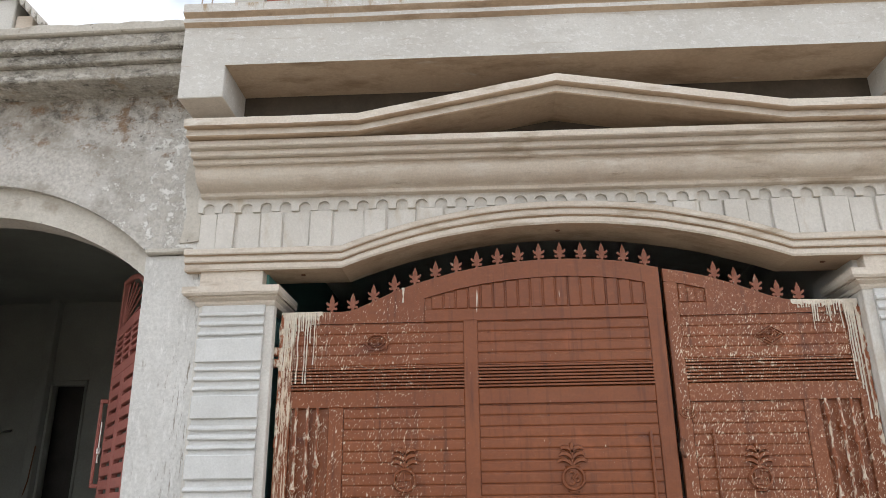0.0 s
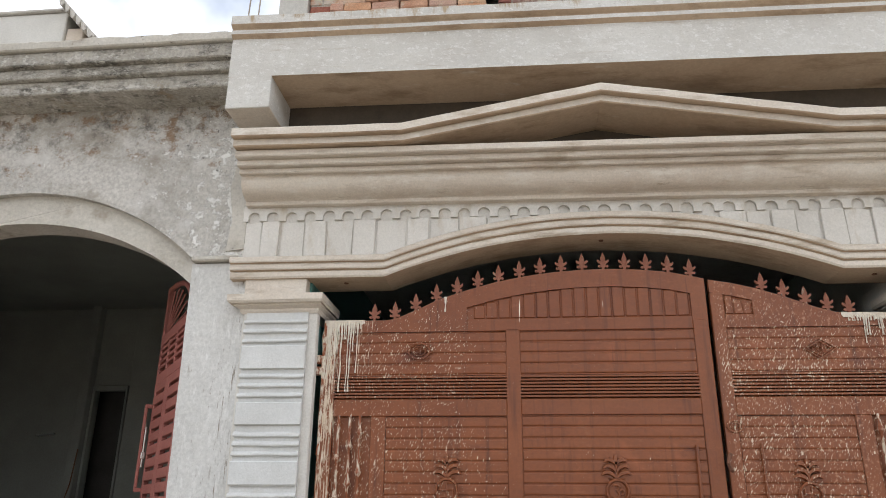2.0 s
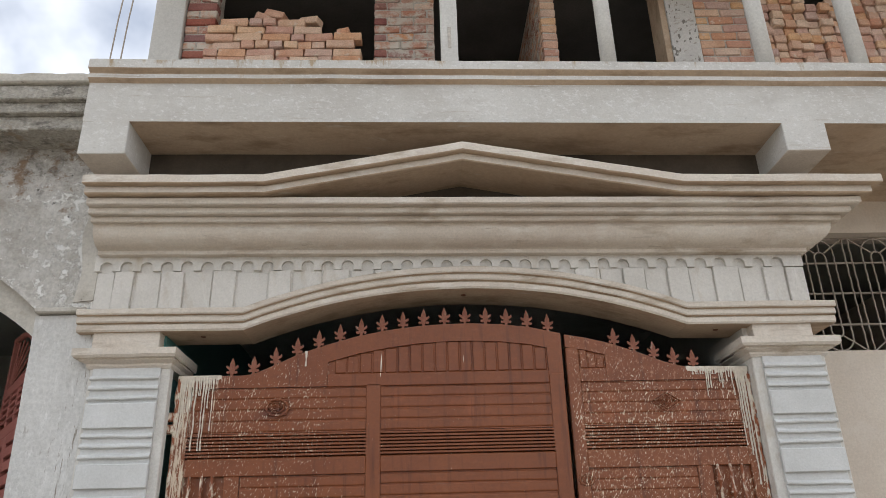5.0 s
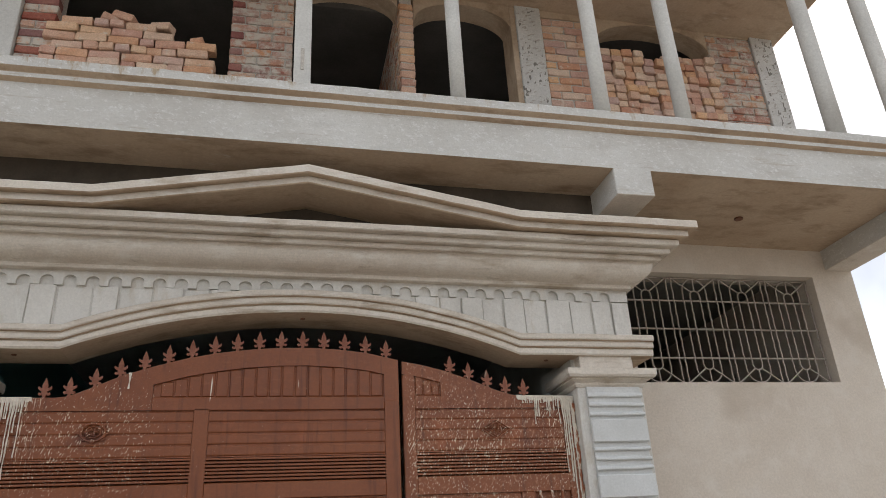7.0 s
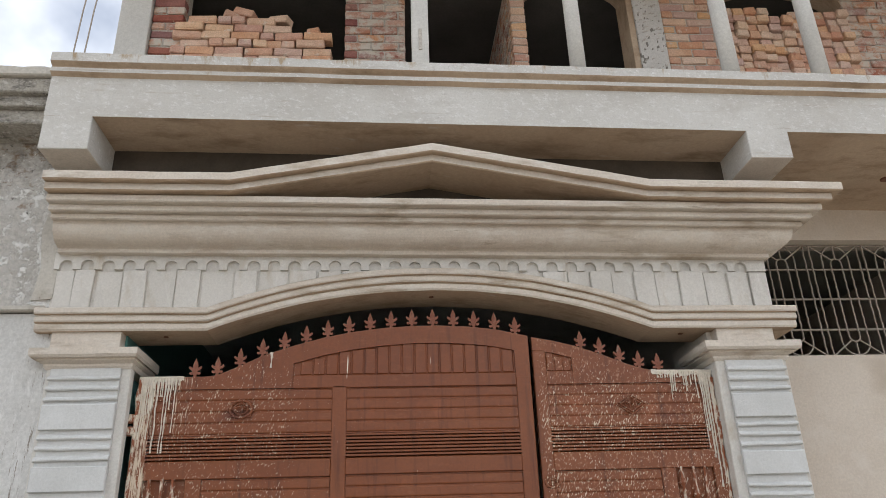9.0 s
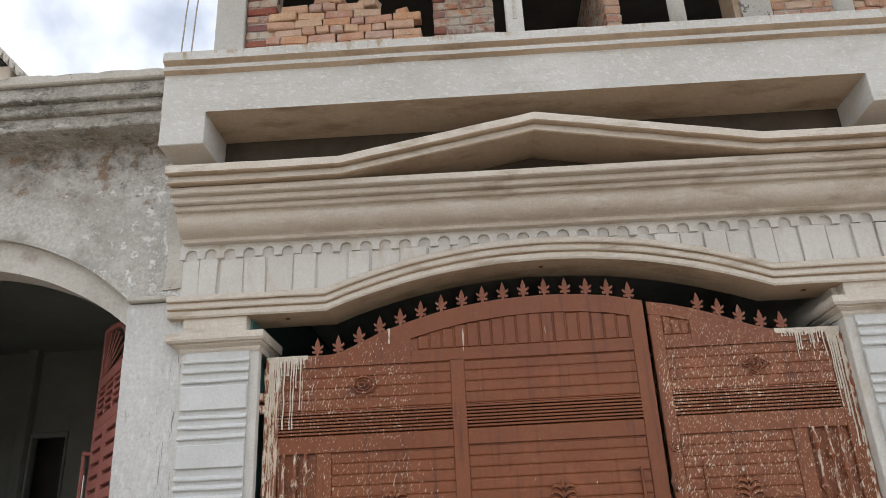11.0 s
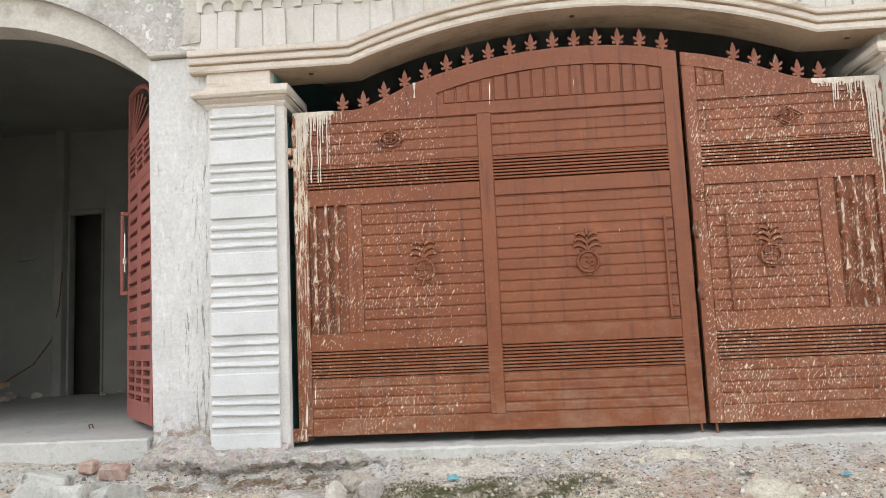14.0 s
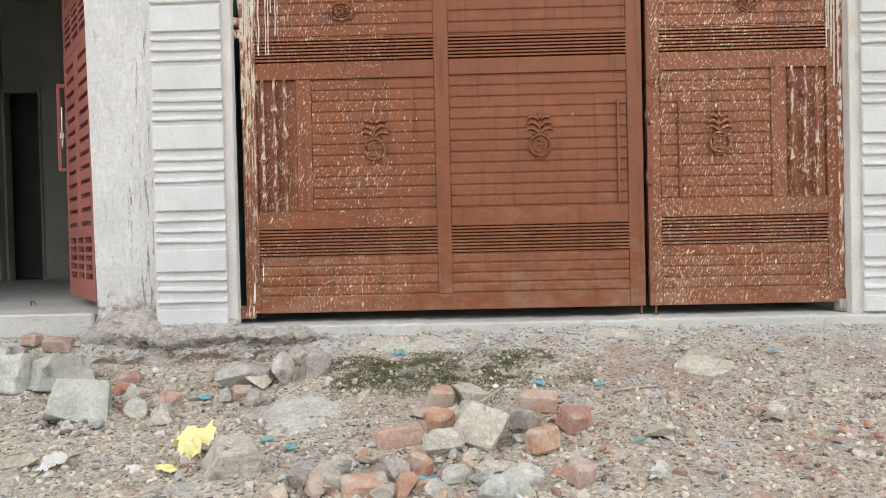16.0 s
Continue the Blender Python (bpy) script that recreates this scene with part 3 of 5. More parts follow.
structure("trim_impost", roughen(boxes((-0.93, -0.60, -0.118, -0.045, 2.462, 2.496), c=0.008), 0.004, 12), M_ARCHBAND, "cement impost ledge")
bm = bmesh.new()
v, fc = grid_plate(-0.893, -0.53, -0.02, 2.452, 0.04, lambda x, z: -0.072 + 0.006 * noise.noise(Vector((x * 4, z * 4, 1))))
v = [(x - 0.016 * z * (x + 0.53) / -0.36, y, z) for x, y, z in v]
col = mesh_of("column", v, fc, M_OLDWHITE, True)
bm = boxes((-0.893, -0.53, -0.062, 0.18, -0.3, 2.445), c=0.01)
for vert in bm.verts:
    if vert.co.x < -0.8:
        vert.co.x -= 0.016 * vert.co.z
ncol = structure("wall_neighbour_column", bm, M_OLDWHITE, "peeling whitewashed column beside the arch")
part("plaster_face", col, M_OLDWHITE, ncol)
structure("wall_plaster_edge", roughen(plate([(-0.56, 3.64), (-0.68, 3.62), (-0.66, 3.3), (-0.70, 3.0), (-0.66, 2.75), (-0.69, 2.53), (-0.56, 2.53)], -0.118, -0.09), 0.012, 14), M_ARCHBAND, "crumbling plaster edge")
for z0, z1, y0, m in ((3.67, 3.775, -0.36, M_OLDBAND), (3.775, 3.855, -0.405, M_OLDBAND), (3.855, 3.965, -0.45, M_OLDBAND)):
    v_ = boxes((-7.5, -0.625, y0, 0.3, z0, z1), c=0.008)
    structure("trim_cornice", v_, m, "mould-stained concrete cornice")
bm = boxes((-7.5, -0.625, -0.485, 3.0, 3.965, 4.04), c=0.01)
bmesh.ops.subdivide_edges(bm, edges=[e for e in bm.edges if abs(e.verts[0].co.x - e.verts[1].co.x) > 3], cuts=160)
for v in bm.verts:
    if v.co.z > 4.0:
        v.co.z += 0.014 * noise.noise(Vector((v.co.x * 9, v.co.y, 0))) + 0.01 * noise.noise(Vector((v.co.x * 21, v.co.y, 3)))
structure("roof_neighbour", bm, M_ARCHBAND, "uneven concrete roof edge")
structure("floor_garage", roughen(boxes((-7.5, -0.935, -0.05, 4.9, -0.3, 0.03), c=0.012), 0.003, 8), M_FLOOR, "worn cement garage floor")
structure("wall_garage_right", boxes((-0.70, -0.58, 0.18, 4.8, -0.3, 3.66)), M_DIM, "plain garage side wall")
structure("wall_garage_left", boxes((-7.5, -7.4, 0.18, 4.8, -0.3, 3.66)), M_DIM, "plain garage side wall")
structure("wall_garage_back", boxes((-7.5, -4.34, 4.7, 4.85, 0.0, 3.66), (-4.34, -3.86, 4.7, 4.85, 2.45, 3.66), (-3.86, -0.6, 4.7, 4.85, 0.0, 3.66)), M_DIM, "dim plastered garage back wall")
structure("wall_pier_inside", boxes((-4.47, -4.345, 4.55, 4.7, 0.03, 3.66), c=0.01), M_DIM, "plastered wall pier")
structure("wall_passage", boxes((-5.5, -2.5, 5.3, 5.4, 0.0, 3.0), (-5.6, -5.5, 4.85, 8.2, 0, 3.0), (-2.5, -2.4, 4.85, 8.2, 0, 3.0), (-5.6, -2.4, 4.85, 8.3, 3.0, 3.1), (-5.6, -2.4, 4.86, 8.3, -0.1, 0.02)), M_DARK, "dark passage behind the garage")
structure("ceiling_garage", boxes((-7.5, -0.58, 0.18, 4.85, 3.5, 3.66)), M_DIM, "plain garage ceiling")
dfr = thing("door_frame", "narrow grey door frame in the garage back wall", "door frame", kind="structure")
for r in ((-3.885, -3.86, 4.66, 4.76, 0.03, 2.44), (-4.02, -3.985, 5.0, 5.04, 0.03, 2.44), (-4.34, -4.31, 4.66, 4.76, 0.03, 2.44), (-4.31, -3.885, 4.66, 4.76, 2.38, 2.44)):
    part("frame_bar", boxes(r), M_DIM, dfr)

# crumbling plinth below the column and pilaster
bm = bmesh.new()
n0 = 210
vv = []
rows_ = [(-0.055, 0.005), (-0.09, -0.02), (-0.135, -0.045), (-0.175, -0.06), (-0.205, -0.08), (-0.225, -0.105), (-0.22, -0.135), (-0.195, -0.16), (-0.21, -0.19), (-0.27, -0.205), (-0.34, -0.225), (-0.41, -0.245), (-0.5, -0.30), (-0.6, -0.36)]
rows_ = [(float(np.interp(q, range(14), [r[0] for r in rows_])), float(np.interp(q, range(14), [r[1] for r in rows_]))) for q in np.linspace(0, 13, 40)]
for j, (y, z) in enumerate(rows_):
    for i in range(n0 + 1):
        x = -1.0 + 1.68 * i / n0
        taper = max(0.0, min(1.0, (x + 1.0) / 0.2, (0.68 - x) / 0.3))
        p = Vector((x, y, z))
        vv.append(p + Vector((0, (1 - taper) * 0.10 - 0.03 * math.exp(-(((j - 14) / 7) ** 2)), 0.05 * max(0.0, min(1.0, (-0.47 - x) / 0.12)) * max(0.0, 1 - j / 24) -(1 - taper) * 0.07 - (0.07 if x > -0.03 and j < 8 else 0.0))) + (0.034 if j > 7 else 0.008) * Vector(noise.noise_vector(p * 6)) + (0.024 if j > 7 else 0.008) * Vector(noise.noise_vector(p * 17)) + 0.012 * Vector(noise.noise_vector(p * 43)) - Vector((0, 0, 0.05)) * max(0.0, 0.12 - abs(noise.noise(p * 4.5))))
ff = [(j * (n0 + 1) + i, (j + 1) * (n0 + 1) + i, (j + 1) * (n0 + 1) + i + 1, j * (n0 + 1) + i + 1) for j in range(len(rows_) - 1) for i in range(n0)]
plinth = part("plinth", mesh_of("plinth", vv, ff, M_ROUGH), None)
tagged(plinth, "cracked crumbling concrete plinth along the wall base", "plinth", kind="structure")

# ---------- portal: pilasters, moulding, frieze, cornice ----------
def pilaster(x0, x1, label, a, b, neck, over, body, inside):
    """A pilaster of whitewashed panels and thin rolls, and a stepped cap. x0 to x1 is the shaft, a to b the panels,
    neck the narrower piece above the cap, over the cap's overhang at either side, body the masonry behind."""
    t = thing("pilaster", label, "pilaster", "gate pilasters")
    part("shaft", boxes((x0, x1, -0.088, -0.02, -0.12, 2.16), c=0.006), M_FRIEZE, t)
    part("body", boxes((body[0], body[1], -0.021, 0.6, -0.12, 2.33), c=0.004), inside, t)
    part("neck", boxes((neck[0], neck[1], -0.11, 0.3, 2.15, 2.33), c=0.004), M_PORTAL, t)
    rng = random.Random(int(abs(x0) * 100))
    part("field", roughen(boxes((a + 0.004, b - 0.004, -0.106, -0.086, -0.05, 2.09), c=0.004), 0.002, 5), M_WHITE, t)
    edges = ((-0.05, 0.047), (0.273, 0.407), (0.640, 0.785), (1.011, 1.153), (1.368, 1.51), (1.717, 1.868))
    for p, q in edges:
        bm = boxes((a - rng.uniform(0, 0.005), b + rng.uniform(0, 0.005), -0.130 + rng.uniform(-0.002, 0.002), -0.1055, p, q), c=0.006)
        for v in bm.verts:
            v.co.z += rng.uniform(-0.0015, 0.0015) + (v.co.x - a) * rng.uniform(-0.002, 0.002)
        part("panel", bm, M_WHITE, t)
    for zs in ((0.085, 0.153, 0.217), (0.447, 0.511, 0.577), (0.813, 0.878, 0.941), (1.184, 1.241, 1.296), (1.54, 1.601, 1.662), (1.89, 1.953, 2.016)):
        for z in zs:
            bm = bmesh.new()
            tilt = rng.uniform(-0.006, 0.006)
            h = rng.uniform(0.026, 0.033)
            prof = [(-0.104, -0.001), (-0.122, 0.0), (-0.1275, h * 0.22), (-0.1265, h * 0.5), (-0.118, h * 0.85), (-0.104, h * 1.05)]
            sweep([(a + (b - a) * u, z + tilt * (u - 0.5) + 0.0015 * math.sin(9 * u + z * 40)) for u in np.linspace(0, 1, 9)], prof, bm)
            part("rib", bm, M_WHITE, t)
    for z0, z1, out, drop in ((2.088, 2.118, 0.018, 0.012), (2.118, 2.146, 0.050, 0.034), (2.146, 2.203, 0.088, 0.012)):
        bm = bmesh.new()
        ol, orr, of = out * over[0] / 0.088, out * over[1] / 0.088, out
        k = (out - drop) / out
        lo = [(x0 - ol * k, -0.088 - of * k), (x1 + orr * k, -0.088 - of * k), (x1 + orr * k, 0.3), (x0 - ol * k, 0.3)]
        hi = [(x0 - ol, -0.088 - of), (x1 + orr, -0.088 - of), (x1 + orr, 0.3), (x0 - ol, 0.3)]
        rings = [[bm.verts.new((x, y, z)) for x, y in r] for r, z in ((lo, z0), (hi, z0 + 0.016), (hi, z1))]
        for r, q in zip(rings, rings[1:]):
            for i in range(4):
                bm.faces.new([r[i], r[(i + 1) % 4], q[(i + 1) % 4], q[i]])
        bm.faces.new(rings[0])
        bm.faces.new(rings[-1])
        bmesh.ops.subdivide_edges(bm, edges=[e for e in bm.edges if abs(e.verts[0].co.x - e.verts[1].co.x) > 0.3], cuts=14)
        part("cap_moulding", roughen(bm, 0.0025, 9), M_PORTAL, t)
    return t


pilaster(-0.53, -0.028, "grey cement pilaster with whitewashed ribbed panels beside the gate", -0.504, -0.08, (-0.53, -0.112), (0.088, 0.048), (-0.53, -0.10), M_TEAL)
pilaster(3.665, 4.145, "grey cement pilaster with whitewashed ribbed panels below the grille window", 3.722, 4.118, (3.70, 4.09), (0.082, 0.085), (3.668, 4.14), M_FRIEZE)

portal = thing("gate_portal", "grey cement entrance portal with arched moulding, scalloped frieze and pediment", "portal")
MZ = 2.452
path = [(-0.63, MZ)] + [(x, MZ) for x in np.linspace(-0.5, ARC0, 8)[:-1]] + [(x, MZ + arch_shift(x)) for x in arc_x] + [(x, MZ) for x in np.linspace(ARC1, 4.25, 8)[1:]]
bm = sweep(path, [(0.2, 0), (-0.166, 0), (-0.176, -0.008), (-0.176, -0.034), (-0.170, -0.042), (-0.150, -0.046), (-0.150, -0.052), (-0.157, -0.058), (-0.157, -0.080), (-0.151, -0.088), (-0.130, -0.093), (-0.137, -0.101), (-0.137, -0.130), (-0.128, -0.142), (0.2, -0.142)])
leaned(roughen(bm, 0.003, 5.0), -0.004)
shade_undersides(part("arch_moulding", bm, M_PORTAL, portal), M_SHADEBROWN)
# dark discs painted in for the shade of small holes
for x in (0.13, 1.83, 3.5):
    z = MZ - 0.142 + arch_shift(x) - 0.004 * (x - 1.84)
    part("conduit_hole", lathe([(0.016, z - 0.005), (0.016, z + 0.01)], x, 0.0, sides=10), M_RUST, portal)

# frieze strips and scallops
random.seed(4)
part("frieze_ground", leaned(plate([(-0.575, 2.82), (-0.575, 2.40)] + [(x, 2.40 + arch_shift(x)) for x in arc_x] + [(4.10, 2.40), (4.10, 2.82)], -0.112, -0.079), -0.007), M_FRIEZE, portal)
x = -0.57
k = 0
while x < 3.95:
    w = min((0.125, 0.128, 0.17, 0.15, 0.186, 0.153, 0.208, 0.15, 0.2)[k] if k < 9 else 0.165 + random.uniform(-0.02, 0.02), 3.975 - x)
    zb = MZ - 0.04 + min(arch_shift(x), arch_shift(x + w))
    y0 = (-0.118, -0.135)[k % 2] + random.uniform(-0.003, 0.003)
    top = 2.709 + random.uniform(-0.003, 0.003)
    if zb < top - 0.02:
        bm = bmesh.new()
        cbox(bm, x + 0.0045, x + w - 0.0045, y0, -0.1, zb, top, c=0.004)
        tilt, twist = random.uniform(-0.03, 0.03), random.uniform(-0.004, 0.004)
        for v in bm.verts:
            v.co.x += tilt * (v.co.z - 2.71)
            v.co.y += twist * (v.co.x - x) / w if v.co.y < -0.11 else 0
        part("frieze_strip", leaned(bm, -0.007), M_FRIEZE, portal)
    x += w
    k += 1
part("frieze_margin", leaned(boxes((3.99, 4.112, -0.136, -0.1, 2.40, 2.705), c=0.004), -0.007), M_FRIEZE, portal)
pts = [(-0.58, 2.822), (-0.58, 2.712)]
pitch, rad = 0.1308, 0.040
for i in range(35):
    c = -0.505 + pitch * i
    zt = 2.738 + 0.003 * math.sin(i * 2.1)
    pts += [(c - rad, 2.712), (c - rad, zt)] + [(c - rad * math.cos(math.pi * a / 10), zt + rad * 0.95 * math.sin(math.pi * a / 10)) for a in range(1, 10)] + [(c + rad, zt), (c + rad, 2.712)]
pts += [(4.115, 2.712), (4.115, 2.822)]
part("scallop_band", leaned(plate(pts, -0.137, -0.108), -0.007), M_FRIEZE, portal)


def returned(profile, x0, base=4.075):
    """A cornice of the given profile (y, z), with its end turned back to the wall."""
    bm = bmesh.new()
    rings = []
    for y, z in profile:
        xr = base + max(0.0, (-y - 0.134))
        rings.append([bm.verts.new((px, y, z)) for px in np.linspace(x0, xr, 30)] + [bm.verts.new((xr, 0.58, z))])
    for r, s in zip(rings, rings[1:]):
        for i in range(len(r) - 1):
            bm.faces.new([r[i], r[i + 1], s[i + 1], s[i]])
    return bm


ovolo = [(-0.205 - 0.115 * math.sin(math.pi / 2 * k / 10), 2.834 + 0.112 * (1 - math.cos(math.pi / 2 * k / 10))) for k in range(11)]
prof = [(-0.09, 2.800), (-0.186, 2.800), (-0.19, 2.804), (-0.19, 2.826), (-0.20, 2.831)] + ovolo
for y, z0, z1 in ((-0.368, 2.953, 2.990), (-0.418, 2.987, 3.029), (-0.468, 3.028, 3.076)):
    prof += [(y + 0.044, z0 + 0.004), (y + 0.008, z0), (y, z0 + 0.007), (y, z1 - 0.006), (y + 0.006, z1)]
prof.append((0.58, 3.078))
part("cornice", leaned(roughen(returned(prof, -0.55), 0.003, 4.0), -0.010), M_PORTAL, portal)
PED = [(-0.55, 0), (0.565, 0), (1.825, 0.240), (3.225, 0)]


def ped_path(end):
    out = []
    full = PED + [(end, 0)]
    for (a, za), (b, zb) in zip(full, full[1:]):
        out += [(a + (b - a) * i / 12, za + (zb - za) * i / 12) for i in range(12)]
    return out + [full[-1]]


bm = sweep(ped_path(4.46), [(0.1, 3.13), (-0.514, 3.13), (-0.52, 3.124), (-0.52, 3.084), (-0.512, 3.077), (-0.47, 3.081), (0.1, 3.081)])
shade_undersides(part("pediment_moulding", leaned(roughen(bm, 0.003, 4.0), -0.010), M_PORTAL, portal), M_SHADEBROWN, -0.6)
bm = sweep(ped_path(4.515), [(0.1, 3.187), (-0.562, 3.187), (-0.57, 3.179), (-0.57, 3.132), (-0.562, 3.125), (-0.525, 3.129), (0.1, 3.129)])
shade_undersides(part("pediment_moulding", leaned(roughen(bm, 0.003, 4.0), -0.010), M_PORTAL, portal), M_SHADEBROWN, -0.6)
part("tympanum", plate([(0.5, 3.07), (3.28, 3.07), (1.84, 3.33)], -0.02, 0.08), M_SHADEBROWN, portal, "brown plaster field inside the pediment")


# ---------- gate ----------
def top_left(x):
    return float(np.interp(x, [0, 0.42, 0.477, 0.6, 0.755, 0.94, 1.135, 1.32, 1.512, 1.7, 1.884, 2.07, 2.249, 2.46], [2.055, 2.055, 2.066, 2.118, 2.19, 2.25, 2.303, 2.338, 2.362, 2.374, 2.376, 2.366, 2.346, 2.298]))


def top_right(x):
    return float(np.interp(x, [2.48, 2.62, 2.777, 2.95, 3.114, 3.233, 3.30, 3.7], [2.29, 2.265, 2.225, 2.165, 2.098, 2.062, 2.055, 2.05]))


plank_meshes = {}


def plank(x0, x1, z0, z1, parent, y=0.008, name="plank", upright=False):
    """A pressed-metal board with rounded edges."""
    key = (round(x1 - x0, 3), round(z1 - z0, 3))
    if key not in plank_meshes:
        w, h = key
        bm = bmesh.new()
        if upright:
            cbox(bm, 0, w, 0, 0.018, 0, h, c=0.006)
        else:
            sweep([(0, 0), (w, 0)], [(0.016, 0), (0.010, 0.0005), (0.004, 0.003), (0.001, 0.007), (0, 0.012), (0, h - 0.012), (0.001, h - 0.007), (0.004, h - 0.003), (0.010, h - 0.0005), (0.016, h)], bm)
        plank_meshes[key] = finish("plank", bm, M_PAINT)
    ob = new(name, plank_meshes[key])
    ob.location = (x0, y, z0)
    ob.parent = parent
    return ob


def planks(x0, x1, z0, z1, n, parent):
    h = (z1 - z0) / n
    part("backing_sheet", boxes((x0 - 0.004, x1 + 0.004, 0.0145, 0.034, z0 - 0.004, z1 + 0.004), c=0.001), M_PAINT, parent)
    for k in range(n):
        plank(x0, x1, z0 + k * h + 0.002, z0 + (k + 1) * h - 0.002, parent)


def louvre(x0, x1, z0, z1, parent, n=8):
    h = (z1 - z0) / n
    for k in range(n):
        bm = bmesh.new()
        z = z0 + (k + 0.22) * h
        sweep([(x0 - 0.003, z), (x1 + 0.003, z)], [(0.003, 0.0012), (0.006, 0), (0.012, 0), (0.030, 0.007), (0.030, 0.0155), (0.024, 0.0155), (0.005, 0.0128), (0.003, 0.0116)], bm)
        part("louvre_slat", bm, M_PAINT, parent)
    part("backing_sheet", boxes((x0 - 0.003, x1 + 0.003, 0.048, 0.052, z0, z1), c=0.001), M_PAINT, parent)


def spear(x, z, parent):
    """A cast fleur finial."""
    bm = bmesh.new()
    k = 1.18
    half = [(0.012, 0.0), (0.007, 0.012), (0.010, 0.020), (0.022, 0.016), (0.030, 0.024), (0.026, 0.033), (0.017, 0.030), (0.013, 0.038), (0.024, 0.044), (0.033, 0.054), (0.030, 0.066), (0.022, 0.058), (0.012, 0.056), (0.014, 0.068), (0.009, 0.083), (0.0, 0.108)]
    outline = [(x + a * k, z + b * k) for a, b in half] + [(x - a * k, z + b * k) for a, b in half[-2::-1]]
    plate(outline, 0.016, 0.032, bm)
    tube([(x, 0.024, z - 0.02), (x, 0.024, z + 0.02)], 0.008, bm, 6)
    return part("finial", bm, M_FINIAL, parent)


def emblem(cx, z0, z1, parent, kind):
    """A cast pot with leaves above it, and a sign in a ring on its belly."""
    h = z1 - z0
    pot = part("pot_emblem", lathe_flat(cx, z0, h), M_PAINT, parent)
    r = 0.235 * h
    cz = z0 + 0.30 * h
    bm = ring_xz(cx, cz, -0.014, r, 0.008)
    a = r * 0.62
    t = 0.0065
    if kind == "cross":
        for q in range(4):
            c, s = round(math.cos(math.pi / 2 * q)), round(math.sin(math.pi / 2 * q))
            tube([(cx, -0.014, cz), (cx + a * c, -0.014, cz + a * s), (cx + a * c + a * s, -0.014, cz + a * s - a * c)], t, bm, 5)
    else:
        ring_xz(cx - 0.012, cz + 0.018, -0.014, 0.017, t, bm, -90, 150, 10)
        ring_xz(cx - 0.012, cz - 0.018, -0.014, 0.019, t, bm, -150, 90, 10)
        ring_xz(cx + 0.022, cz - 0.006, -0.014, 0.014, t, bm, -120, 190, 10)
        ring_xz(cx + 0.012, cz + 0.036, -0.014, 0.012, t, bm, 190, 350, 8)
    part("ring", bm, M_PAINT, pot)
    leaves = [(0.56 + 0.15 * t, side, 0.29 - 0.035 * t) for t in range(3) for side in (-1, 1)] + [(0.86, 0, 0.16)]
    part("stem", boxes((cx - 0.008, cx + 0.008, -0.008, 0.012, z0 + 0.54 * h, z0 + 0.90 * h), c=0.004), M_PAINT, pot)
    for base, side, ln in leaves:
        bm = bmesh.new()
        n, rings = 8, []
        px, pz, ang = cx, z0 + base * h, radians(90 - 34 * side)
        for i in range(n + 1):
            u = i / n
            r = 0.0125 * math.sin(math.pi * (0.15 + 0.70 * u)) + 0.002
            c_, s_ = math.cos(ang), math.sin(ang)
            rings.append([bm.verts.new((px - s_ * r * p, -0.002 - 0.012 * q, pz + c_ * r * p)) for p, q in ((-1, -0.4), (-0.6, 0.8), (0.6, 0.8), (1, -0.4))])
            px, pz = px + c_ * ln * h * 1.35 / n, pz + s_ * ln * h * 1.35 / n
            ang -= radians(19 * side * (0.4 + u))
        for r0, r1 in zip(rings, rings[1:]):
            for q in range(3):
                bm.faces.new([r0[q], r0[q + 1], r1[q + 1], r1[q]])
        part("leaf", bm, M_PAINT, pot)


def lathe_flat(cx, z0, h):
    rows = [(0.11, 0.0), (0.14, 0.03), (0.09, 0.07), (0.17, 0.10), (0.26, 0.20), (0.28, 0.30), (0.25, 0.41), (0.16, 0.49), (0.14, 0.53), (0.19, 0.57)]
    bm = bmesh.new()
    rings = [[bm.verts.new((cx + r * h * math.cos(math.pi * k / 12), 0.010 - 0.02 * math.sin(math.pi * k / 12), z0 + z * h)) for k in range(13)] for r, z in rows]
    for a, b in zip(rings, rings[1:]):
        for k in range(12):
            bm.faces.new([a[k], a[k + 1], b[k + 1], b[k]])
    return bm


def rosette(cx, cz, r, parent):
    bm = ring_xz(cx, cz, -0.002, r, 0.007)
    ring_xz(cx, cz, -0.004, r * 0.62, 0.004, bm)
    for k in range(8):
        a = math.pi / 4 * k
        ring_xz(cx + r * 1.05 * math.cos(a), cz + r * math.sin(a), -0.002, r * 0.2, 0.004, bm, steps=8)
    ring_xz(cx - r * 0.2, cz, -0.006, r * 0.28, 0.0045, bm, 40, 320, 8)
    tube([(cx + r * 0.1, -0.006, cz - r * 0.4), (cx + r * 0.1, -0.006, cz + r * 0.4), (cx + r * 0.45, -0.006, cz + r * 0.15), (cx + r * 0.1, -0.006, cz)], 0.0045, bm, 5)
    for v in bm.verts:
        v.co.x = cx + (v.co.x - cx) * 1.3
    part("rosette", bm, M_PAINT, parent)


def badge(cx, cz, parent):
    """A cast diamond with two upright strokes and a bow in it."""
    bm = bmesh.new()
    for k in (1.0, 0.74):
        tube([(cx + 0.098 * k, 0.0, cz), (cx, -0.002, cz + 0.062 * k), (cx - 0.098 * k, 0.0, cz), (cx, -0.002, cz - 0.062 * k), (cx + 0.098 * k, 0.0, cz)], 0.0055, bm, 6)
    tube([(cx - 0.042, -0.006, cz - 0.022), (cx - 0.042, -0.006, cz + 0.022), (cx - 0.014, -0.006, cz - 0.022), (cx - 0.014, -0.006, cz + 0.024)], 0.005, bm, 5)
